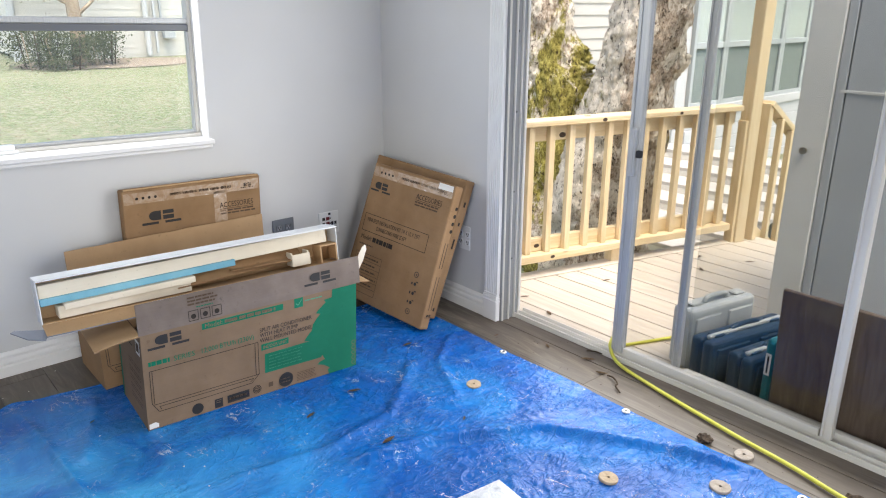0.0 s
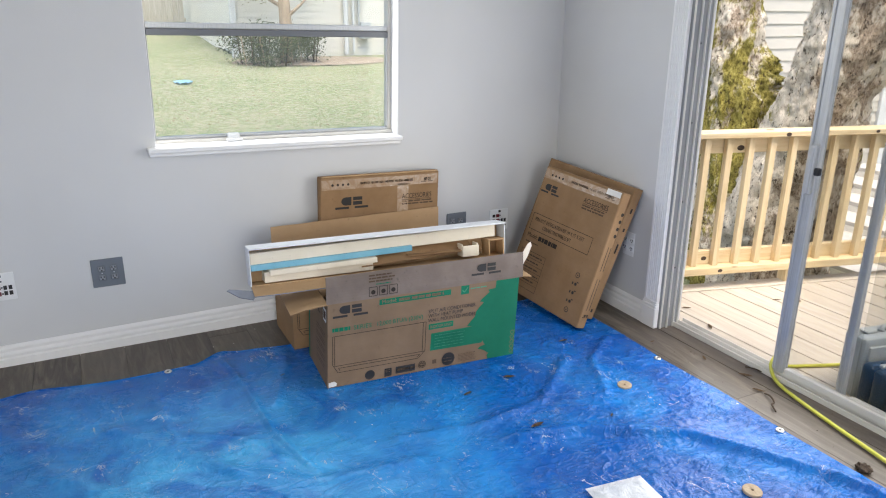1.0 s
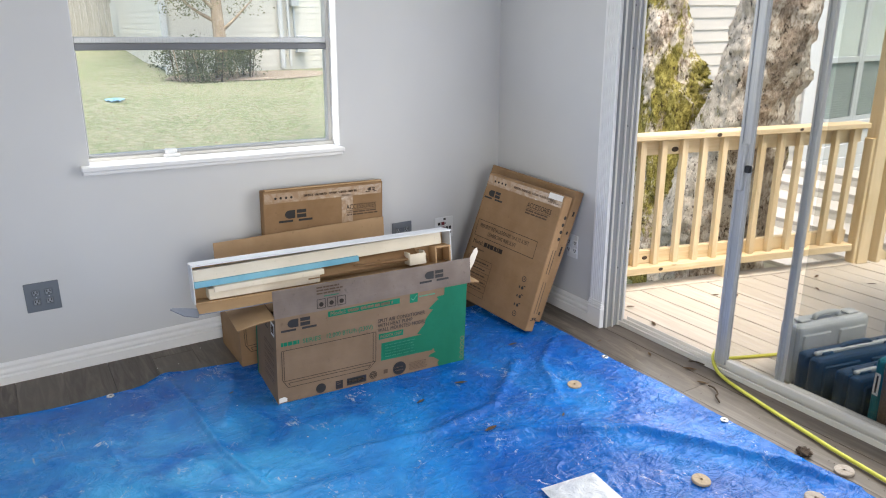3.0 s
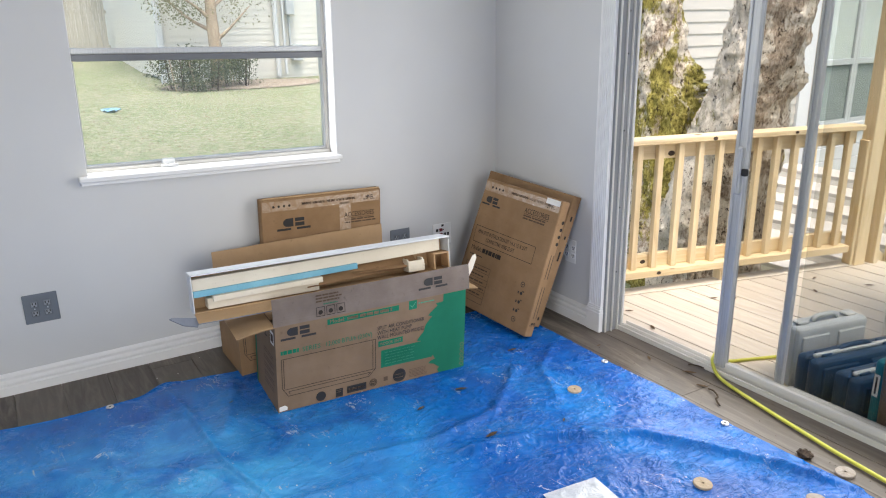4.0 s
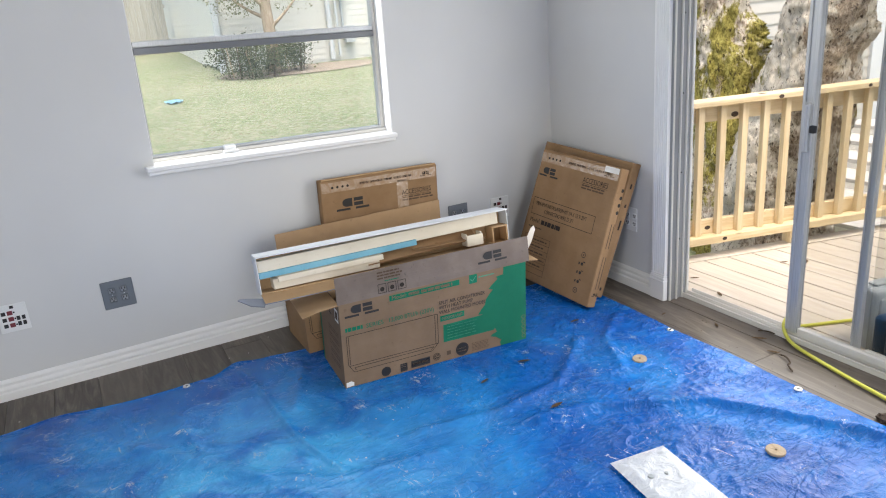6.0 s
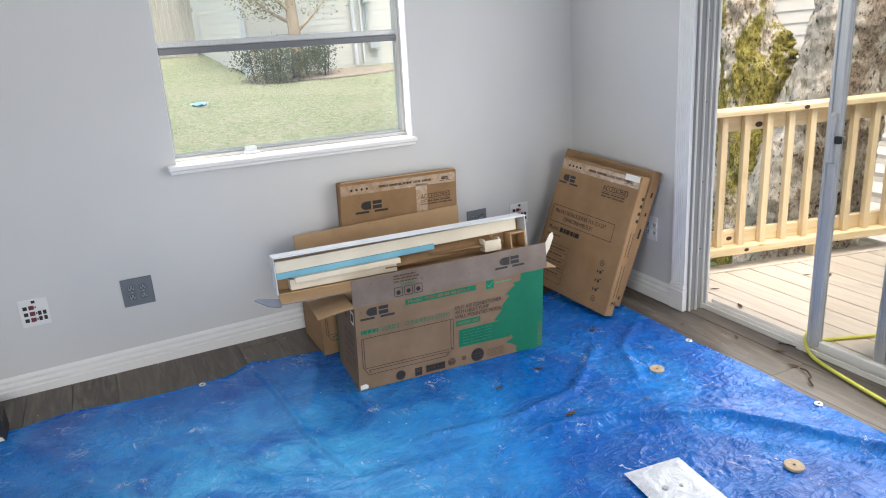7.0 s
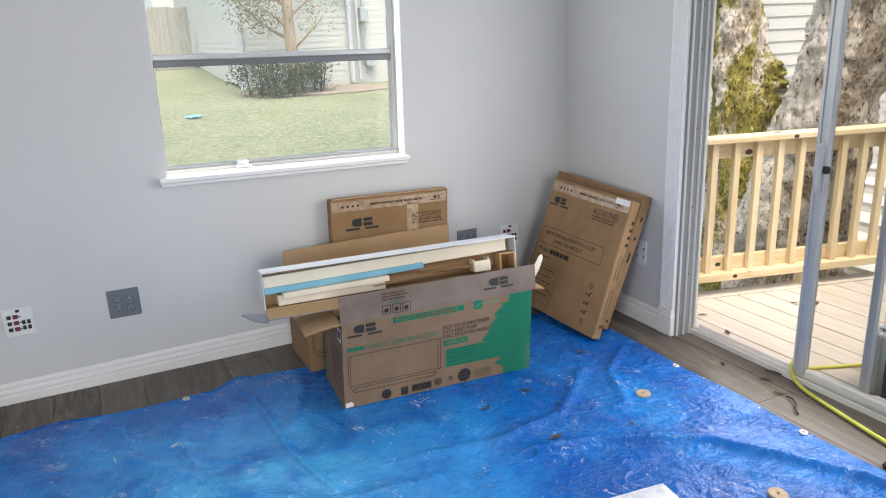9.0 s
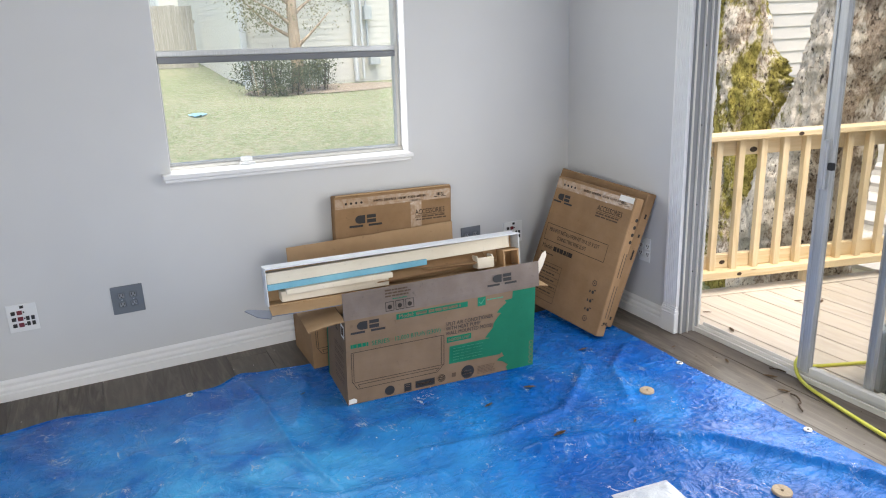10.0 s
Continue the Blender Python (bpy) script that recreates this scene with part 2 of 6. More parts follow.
def wood_mat(name, dark, mid, light, axis=1, rough=0.6, knots=True, stretch=0.07):
    k = Mat(name, mid, rough, spec=0.3)
    sc = [1, 1, 1]
    sc[axis] = stretch
    off = k.n.new("ShaderNodeVectorMath")
    off.operation = "MULTIPLY_ADD"
    comb = k.n.new("ShaderNodeCombineXYZ")
    r = k.random()
    for i in range(3):
        k.l.new(r, comb.inputs[i])
    k.l.new(comb.outputs[0], off.inputs[0])
    off.inputs[1].default_value = (17, 23, 31)
    k.l.new(k.coords(tuple(sc)), off.inputs[2])
    g = k.noise(off.outputs[0], 34, 5, 0.6, 1.0)
    c = k.ramp(g, [(0.28, dark), (0.5, mid), (0.72, light)])
    c = k.mix(k.grey(r, 0, 1, 0.0, 0.3), c, light)
    if knots:
        sp = k.voronoi(k.coords(tuple(x if x == 1 else 0.5 for x in sc)), 3.3)
        c = k.mix(k.grey(sp, 0.03, 0.055, 0.85, 0.0), c, tuple(x * 0.35 for x in dark))
    k.color(c)
    k.bump(g, 0.0015)
    return k.m


M_DECK = wood_mat("pale_deck_board", (0.46, 0.40, 0.32), (0.555, 0.495, 0.405), (0.62, 0.56, 0.475), 1)
M_RAIL_Z = wood_mat("new_pine_upright", (0.55, 0.41, 0.22), (0.67, 0.53, 0.32), (0.75, 0.62, 0.41), 2)
M_RAIL_X = wood_mat("new_pine_rail", (0.55, 0.41, 0.22), (0.67, 0.53, 0.32), (0.75, 0.62, 0.41), 0)
M_STEP = wood_mat("weathered_step_board", (0.36, 0.34, 0.31), (0.45, 0.43, 0.40), (0.52, 0.50, 0.47), 1)
M_BROWN_BOARD = wood_mat("dark_brown_board", (0.07, 0.047, 0.036), (0.125, 0.09, 0.07), (0.19, 0.145, 0.117), 2, 0.36, False, 0.12)
M_FENCE = wood_mat("grey_fence_board", (0.26, 0.23, 0.19), (0.36, 0.33, 0.28), (0.45, 0.42, 0.37), 2)
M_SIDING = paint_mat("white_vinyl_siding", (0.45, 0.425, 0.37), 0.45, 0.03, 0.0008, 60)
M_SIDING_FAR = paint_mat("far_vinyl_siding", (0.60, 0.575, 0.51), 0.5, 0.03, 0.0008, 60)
M_EXT_WHITE = paint_mat("exterior_white_paint", (0.56, 0.57, 0.57), 0.5, 0.06, 0.0006, 80)
M_EXT_GREY = paint_mat("exterior_grey_door", (0.37, 0.40, 0.43), 0.45, 0.06, 0.0006, 80)
M_BLIND = paint_mat("blind_slat", (0.60, 0.63, 0.62), 0.5, 0.02, 0.0002)
M_NB_FRAME = paint_mat("neighbour_window_frame", (0.40, 0.43, 0.43), 0.5, 0.04, 0.0002)
M_RISER = paint_mat("pale_riser_paint", (0.74, 0.72, 0.67), 0.55, 0.06, 0.0006, 80)
M_ROOF = paint_mat("dark_shingle", (0.10, 0.095, 0.09), 0.9, 0.15, 0.004, 40)


def bark_mat(name, lichen, mossy, side=False):
    """Rough bark; lichen and mossy are the noise levels past which pale lichen and olive moss begin."""
    k = Mat(name, rough=0.92, spec=0.12)
    v = k.coords((1, 1, 0.6))
    plates = k.voronoi(k.coords((1, 1, 0.5)), 34)
    rough_n = k.noise(v, 56, 10, 0.82, 0.3)
    lich = k.noise(v, 7, 6, 0.65)
    if side:
        # lit side put into the colour: lichen thickens north, thins on the shaded face
        xyz = k.n.new("ShaderNodeSeparateXYZ")
        k.l.new(k.coords(), xyz.inputs[0])
        lean = k.math("ADD", xyz.outputs[1], k.math("MULTIPLY", xyz.outputs[2], 0.24))
        lich = k.math("ADD", lich, k.grey(lean, LIT_SIDE_A, LIT_SIDE_A + 0.14, -0.12, 0.2))
    moss = k.noise(k.coords((1, 1, 0.55)), 2.6, 8, 0.78, 0.3)
    c = k.ramp(rough_n, [(0.38, (0.13, 0.095, 0.062)), (0.48, (0.40, 0.32, 0.24)), (0.6, (0.60, 0.52, 0.42))])
    pale = k.ramp(rough_n, [(0.36, (0.27, 0.21, 0.145)), (0.43, (0.62, 0.55, 0.44)), (0.56, (0.79, 0.73, 0.62))])
    c = k.mix(k.grey(lich, lichen, lichen + 0.06, 0.0, 0.95), c, pale)
    mg = k.ramp(rough_n, [(0.40, (0.09, 0.075, 0.016)), (0.5, (0.29, 0.25, 0.05)), (0.62, (0.48, 0.43, 0.13))])
    c = k.mix(k.grey(moss, mossy, mossy + 0.05, 0.0, 0.97), c, mg)
    c = k.mix(k.grey(k.noise(v, 30, 7, 0.75), 0.40, 0.425, 0.88, 0.0), c, (0.05, 0.034, 0.02))
    k.color(c)
    k.bump(k.math("ADD", k.math("MULTIPLY", rough_n, 2.0), plates), 0.012, 1.0)
    return k.m


LIT_SIDE_A = -0.24
M_BARK = bark_mat("mossy_bark", 0.43, 0.455)
M_BARK_PALE = bark_mat("lichen_bark_lit_side", 0.36, 0.60, True)


def smooth_bark():
    k = Mat("smooth_tan_bark", rough=0.75, spec=0.2)
    v = k.coords((1, 1, 0.3))
    k.color(k.ramp(k.noise(v, 9, 5), [(0.3, (0.26, 0.19, 0.13)), (0.7, (0.46, 0.36, 0.26))]))
    return k.m


M_BARK_TAN = smooth_bark()


def grass_mat():
    k = Mat("lawn", rough=0.95, spec=0.1)
    v = k.coords()
    fine = k.noise(v, 40, 8, 0.8)
    patch = k.noise(v, 0.55, 5, 0.6)
    c = k.ramp(fine, [(0.42, (0.10, 0.135, 0.06)), (0.5, (0.22, 0.265, 0.13)), (0.58, (0.37, 0.405, 0.235))])
    c = k.mix(k.grey(patch, 0.42, 0.6, 0.0, 0.6), c, (0.31, 0.32, 0.20))
    litter = k.noise(v, 9, 10, 0.85)
    c = k.mix(k.grey(litter, 0.49, 0.56, 0.0, 0.75), c, (0.42, 0.375, 0.29))
    k.color(c)
    k.bump(fine, 0.04)
    return k.m


M_GRASS = grass_mat()


def speckle(name, a, b, scale=12, rough=0.85, bump=0.01):
    k = Mat(name, rough=rough, spec=0.25)
    f = k.noise(k.coords(), scale, 6, 0.7)
    k.color(k.ramp(f, [(0.3, a), (0.7, b)])).bump(f, bump)
    return k.m


M_MULCH = speckle("leaf_mulch", (0.14, 0.11, 0.08), (0.42, 0.35, 0.275), 14, 0.95, 0.03)
M_LEAF = speckle("shrub_leaf", (0.04, 0.05, 0.025), (0.11, 0.12, 0.062), 6)
M_LEAF_DRY = speckle("dry_leaf", (0.10, 0.062, 0.035), (0.24, 0.16, 0.09), 60, 0.8, 0.003)
M_LITTER = speckle("tan_litter", (0.26, 0.23, 0.14), (0.44, 0.38, 0.27), 6)
M_LEAF_PALE = speckle("sparse_leaf", (0.10, 0.11, 0.055), (0.24, 0.22, 0.12), 6)
M_STEEL_BLUE = speckle("blue_plastic_case", (0.018, 0.042, 0.078), (0.030, 0.058, 0.098), 9, 0.34, 0.001)
M_TEAL = speckle("teal_plastic_case", (0.01, 0.13, 0.17), (0.016, 0.165, 0.21), 9, 0.4, 0.001)
M_CASE_GREY = speckle("grey_plastic_case", (0.34, 0.37, 0.38), (0.41, 0.44, 0.45), 12, 0.4, 0.001)
M_HOSE = speckle("yellow_hose", (0.52, 0.51, 0.07), (0.62, 0.60, 0.12), 18, 0.4, 0.001)
M_CUT_WOOD = speckle("cut_wood", (0.36, 0.27, 0.18), (0.52, 0.42, 0.30), 60, 0.8, 0.002)
M_CUT_GREY = speckle("dusty_cut_wood", (0.26, 0.22, 0.18), (0.44, 0.39, 0.34), 60, 0.85, 0.002)
M_TWIG = speckle("dark_debris", (0.03, 0.022, 0.016), (0.10, 0.07, 0.05), 90, 0.9, 0.003)
M_GALV = speckle("grey_meter_box", (0.34, 0.36, 0.36), (0.44, 0.46, 0.46), 14, 0.5, 0.001)
M_EYELET = Mat("eyelet_metal", (0.75, 0.76, 0.78), 0.3, 1.0).m
M_BLUE_SCRAP = speckle("pale_blue_plastic", (0.30, 0.52, 0.66), (0.42, 0.64, 0.78), 30, 0.5, 0.003)
M_BRASS = Mat("dull_brass", (0.28, 0.25, 0.2), 0.4, 0.9).m


def bag_mat():
    k = Mat("clear_plastic_bag", (0.74, 0.76, 0.8), 0.18, spec=0.7)
    f = k.noise(k.coords(), 16, 6, 0.6, 1.5)
    k.color(k.ramp(f, [(0.3, (0.56, 0.60, 0.68)), (0.7, (0.80, 0.82, 0.85))]))
    k.bump(f, 0.012)
    return k.m


M_BAG = bag_mat()


# ---- building helpers ----
def empty(name, m, label, category, group=""):
    ob = new(name)
    ob.empty_display_size = 0.05
    ob.matrix_world = m
    return tagged(ob, label, category, group)


def mesh_of(bm, name, mat, smooth=False):
    bmesh.ops.recalc_face_normals(bm, faces=bm.faces)
    me = bpy.data.meshes.new(name)
    bm.to_mesh(me)
    bm.free()
    me.materials.append(mat)
    if smooth:
        me.polygons.foreach_set("use_smooth", [True] * len(me.polygons))
    return me


def part(name, bm, mat, parent, label="", smooth=False, m=None):
    ob = new(name, bm if isinstance(bm, bpy.types.Mesh) else mesh_of(bm, name, mat, smooth))
    ob.parent = parent
    if m is not None:
        ob.matrix_basis = m
    return tagged(ob, label)


def thing(name, bm, mat, label, category, group="", kind="", smooth=False, m=None):
    ob = new(name, bm if isinstance(bm, bpy.types.Mesh) else mesh_of(bm, name, mat, smooth))
    if m is not None:
        ob.matrix_basis = m
    return tagged(ob, label, category, group, kind)


def add_box(bm, lo, hi, bevel=0.0, m=None, seg=1):
    """Adds a box from corner lo to corner hi, bevelled, moved by m."""
    lo, hi = Vector(lo), Vector(hi)
    c, d = (lo + hi) / 2, hi - lo
    got = bmesh.ops.create_cube(bm, size=1.0, matrix=Matrix.Translation(c) @ Matrix.Diagonal((*d, 1)))
    vs = got["verts"]
    if bevel > 0:
        es = list({e for v in vs for e in v.link_edges})
        r = bmesh.ops.bevel(bm, geom=es, offset=bevel, segments=seg, affect="EDGES", profile=0.5)
        vs = list({v for f in r["faces"] for v in f.verts} | {v for v in vs if v.is_valid})
    if m is not None:
        bmesh.ops.transform(bm, matrix=m, verts=vs)
    return vs


def box(lo, hi, bevel=0.0, m=None, seg=1):
    bm = bmesh.new()
    add_box(bm, lo, hi, bevel, m, seg)
    return bm


def boxes(items, bevel=0.0):
    bm = bmesh.new()
    for lo, hi in items:
        add_box(bm, lo, hi, bevel)
    return bm


def prism(points, depth, axis="y"):
    """A slab from a flat outline in x and z, depth thick along +y (or outline in x and y, along +z)."""
    bm = bmesh.new()
    to = (lambda a, b, d: (a, d, b)) if axis == "y" else (lambda a, b, d: (a, b, d))
    lo = [bm.verts.new(to(a, b, 0)) for a, b in points]
    hi = [bm.verts.new(to(a, b, depth)) for a, b in points]
    bm.faces.new(lo)
    bm.faces.new(hi)
    for i in range(len(points)):
        j = (i + 1) % len(points)
        bm.faces.new((lo[i], lo[j], hi[j], hi[i]))
    return bm


def extrude_profile(profile, length, m):
    """A moulding: outline (a, b) swept along its third axis for length, placed by m."""
    bm = prism(profile, length, "z")
    bmesh.ops.transform(bm, matrix=m, verts=bm.verts)
    return bm


def tube(points, radius, sides=10, closed_ends=True):
    """A round tube along points; radius is a number or one for each point."""
    pts = [Vector(p) for p in points]
    rad = radius if isinstance(radius, (list, tuple)) else [radius] * len(pts)
    bm = bmesh.new()
    rings = []
    up = Vector((0.3, 0.2, 1)).normalized()
    for i, p in enumerate(pts):
        d = (pts[min(i + 1, len(pts) - 1)] - pts[max(i - 1, 0)]).normalized()
        a = d.cross(up)
        a = a.normalized() if a.length > 1e-4 else d.orthogonal().normalized()
        b = d.cross(a)
        rings.append([bm.verts.new(p + rad[i] * (math.cos(u) * a + math.sin(u) * b)) for u in (2 * math.pi * k / sides for k in range(sides))])
    for r, s in zip(rings, rings[1:]):
        for k in range(sides):
            bm.faces.new((r[k], r[(k + 1) % sides], s[(k + 1) % sides], s[k]))
    if closed_ends:
        bm.faces.new(rings[0])
        bm.faces.new(rings[-1])
    return bm


def smooth_path(points, steps=8):
    """Catmull-Rom through points."""
    p = [Vector(q) for q in points]
    p = [2 * p[0] - p[1]] + p + [2 * p[-1] - p[-2]]
    out = []
    for i in range(1, len(p) - 2):
        for s in range(steps):
            t = s / steps
            a, b, c, d = p[i - 1], p[i], p[i + 1], p[i + 2]
            out.append(0.5 * (2 * b + (c - a) * t + (2 * a - 5 * b + 4 * c - d) * t * t + (3 * b - a - 3 * c + d) * t ** 3))
    out.append(p[-2])
    return out


def lettering(text, size, width, mat, parent, m, name="lettering", align="LEFT"):
    """Flat letters, their line fitted to width metres, on the local x-y plane of m."""
    cu = bpy.data.curves.new(name, "FONT")
    cu.body, cu.size, cu.align_x = text, size, align
    cu.extrude = 0.0002
    cu.resolution_u = 2
    tmp = bpy.data.objects.new("tmp", cu)
    me = bpy.data.meshes.new_from_object(tmp)
    bpy.data.objects.remove(tmp)
    xs = [v.co.x for v in me.vertices]
    if width and xs and max(xs) > min(xs):
        f = width / (max(xs) - min(xs))
        me.transform(Matrix.Diagonal((f, 1, 1, 1)))
    me.materials.clear()
    me.materials.append(mat)
    me.name = name
    return part(name, me, mat, parent, m=m)


UPRIGHT = pose(0, 0, 0, 90, 0, 0)

# ---- ground and far surroundings ----
def ground_z(x, y):
    rise = 0.06 * max(0.0, min(y, 24.0))
    return -0.42 + rise + 0.02 * noise.noise((x * 0.4, y * 0.4, 0))


def ground_sheet():
    bm = bmesh.new()
    xs = [-400, -120, -60, -40] + [i * 1.0 for i in range(-30, 31)] + [40, 60, 120, 400]
    rows = [[bm.verts.new((x, y, ground_z(x, y))) for x in xs] for y in xs]
    for a, b in zip(rows, rows[1:]):
        for i in range(len(xs) - 1):
            bm.faces.new((a[i], a[i + 1], b[i + 1], b[i]))
    return thing("ground", bm, M_GRASS, "winter lawn of patchy green and tan grass", "lawn", kind="structure", smooth=True)


ground_sheet()

# ---- room shell ----
WX0, WX1, WZ0, WZ1 = -2.084, -0.957, 0.868, 2.02     # window opening before it settles
SETTLED = Matrix.Translation((-1.5, 0, 0.87)) @ pose(0, 0, 0, 0, 1.1, 0) @ Matrix.Translation((1.5, 0, -0.87))   # the window has sunk to the east
DY0, DY1, DZ1 = -0.905, -2.78, 2.06                  # door opening
ROOM_W, ROOM_S, CEIL = -5.2, -6.2, 2.44


def wall(name, items, label):
    return thing(name, boxes(items), M_WALL, label, "wall", kind="structure")


def wall_with_hole(name, lo, hi, hole, lean, label):
    """A wall along x with one opening (x0, x1, z0, z1), the opening turned by lean."""
    bm = bmesh.new()
    x0, x1, z0, z1 = hole
    inner = [lean @ Vector((x, 0, z)) for x, z in ((x0, z0), (x1, z0), (x1, z1), (x0, z1))]
    outer = [Vector((x, 0, z)) for x, z in ((lo[0], lo[2]), (hi[0], lo[2]), (hi[0], hi[2]), (lo[0], hi[2]))]
    rings = [[bm.verts.new((v.x, y, v.z)) for v in ring] for y in (lo[1], hi[1]) for ring in (outer, inner)]
    for a, b in ((0, 1), (2, 3), (0, 2), (1, 3)):
        for k in range(4):
            bm.faces.new((rings[a][k], rings[a][(k + 1) % 4], rings[b][(k + 1) % 4], rings[b][k]))
    return thing(name, bm, M_WALL, label, "wall", kind="structure")


wall_with_hole("wall_north", (ROOM_W, 0, -0.1), (0.2, 0.16, CEIL), (WX0, WX1, WZ0, WZ1), SETTLED, "light blue-grey painted wall with a window opening")
wall("wall_east", [((0, DY0, -0.1), (0.12, 0, CEIL)), ((0, ROOM_S, -0.1), (0.2, DY1, CEIL)),
                   ((0, DY1, DZ1), (0.2, DY0, CEIL))], "light blue-grey painted wall with a sliding door opening")
# west and south openings are out of view, added for the fill lamps
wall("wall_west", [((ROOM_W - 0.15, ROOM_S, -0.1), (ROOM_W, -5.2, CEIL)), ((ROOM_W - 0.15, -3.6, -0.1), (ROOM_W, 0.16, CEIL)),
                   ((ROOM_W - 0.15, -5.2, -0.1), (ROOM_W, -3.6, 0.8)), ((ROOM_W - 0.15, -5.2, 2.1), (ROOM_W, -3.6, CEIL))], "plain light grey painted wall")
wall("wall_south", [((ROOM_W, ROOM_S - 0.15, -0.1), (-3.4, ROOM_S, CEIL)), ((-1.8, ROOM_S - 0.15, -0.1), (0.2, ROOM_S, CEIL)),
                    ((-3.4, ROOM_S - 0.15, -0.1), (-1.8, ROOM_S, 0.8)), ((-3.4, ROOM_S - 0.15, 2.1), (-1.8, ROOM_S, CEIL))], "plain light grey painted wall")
thing("ceiling", box((ROOM_W - 0.1, ROOM_S - 0.1, CEIL + 0.002), (0.19, 0.15, CEIL + 0.15)), M_CEIL, "plain white ceiling", "ceiling", kind="structure")
FLOOR = thing("floor", box((ROOM_W, ROOM_S, -0.1), (0.0, 0.0, -0.008)), M_PLANK, "grey-brown wood-look vinyl plank floor", "floor", kind="structure")

BASE_PROFILE = [(0, -0.03), (0.019, -0.03), (0.019, 0.041), (0.010, 0.046), (0.010, 0.050), (0.018, 0.056), (0.0185, 0.061), (0.016, 0.066), (0.0075, 0.071), (0.007, 0.077), (0.0145, 0.083), (0.0145, 0.088), (0.010, 0.094), (0.004, 0.099), (0, 0.100)]


def baseboard(a, b, inward, rise=(0.0, 0.0)):
    """Moulded board along the floor from a to b, its face towards inward, its ends lifted by rise."""
    a, b, n = Vector((*a, rise[0])), Vector((*b, rise[1])), Vector((*inward, 0))
    d = (b - a).normalized()
    m = Matrix((n, Vector((0, 0, 1)), d)).transposed().to_4x4()
    return thing("baseboard", extrude_profile(BASE_PROFILE, (b - a).length, Matrix.Translation(a) @ m), M_TRIM,
                 "white moulded baseboard along the foot of the wall", "baseboard", kind="structure")


baseboard((ROOM_W, -0.001), (0, -0.001), (0, -1), (-0.036, 0.022))
baseboard((-0.001, -0.017), (-0.001, -0.815), (-1, 0))


# fluted door casing with a plinth block
def casing():
    root = empty("trim", pose(-0.001, -0.905, 0), "white fluted door casing with a moulded plinth block", "door casing")
    root["kind"] = "structure"
    w, d = 0.085, 0.018
    prof = [(0, 0)]
    prof += [(0, d)]
    y = 0.006
    while y < w - 0.012:
        prof += [(y, d), (y + 0.002, d - 0.004), (y + 0.006, d - 0.004), (y + 0.008, d)]
        y += 0.012
    prof += [(w, d), (w, 0)]
    bm = prism([(a, -b) for a, b in prof], 1.95, "z")
    bmesh.ops.transform(bm, matrix=Matrix(((0, 1, 0, 0), (1, 0, 0, 0), (0, 0, 1, 0.135), (0, 0, 0, 1))), verts=bm.verts)
    part("casing_board", bm, M_TRIM, root)
    bm = boxes([((-0.026, -0.004, 0), (0, 0.09, 0.118))], 0.003)
    add_box(bm, (-0.030, -0.006, 0.094), (0, 0.092, 0.104), 0.003)
    add_box(bm, (-0.024, -0.003, 0.118), (0, 0.089, 0.126), 0.003)
    add_box(bm, (-0.021, -0.001, 0.126), (0, 0.087, 0.135), 0.003)
    part("plinth_block", bm, M_TRIM, root)
    part("head_board", box((-0.02, -1.95, 2.06), (0, 0.09, 2.15), 0.003), M_TRIM, root)


casing()


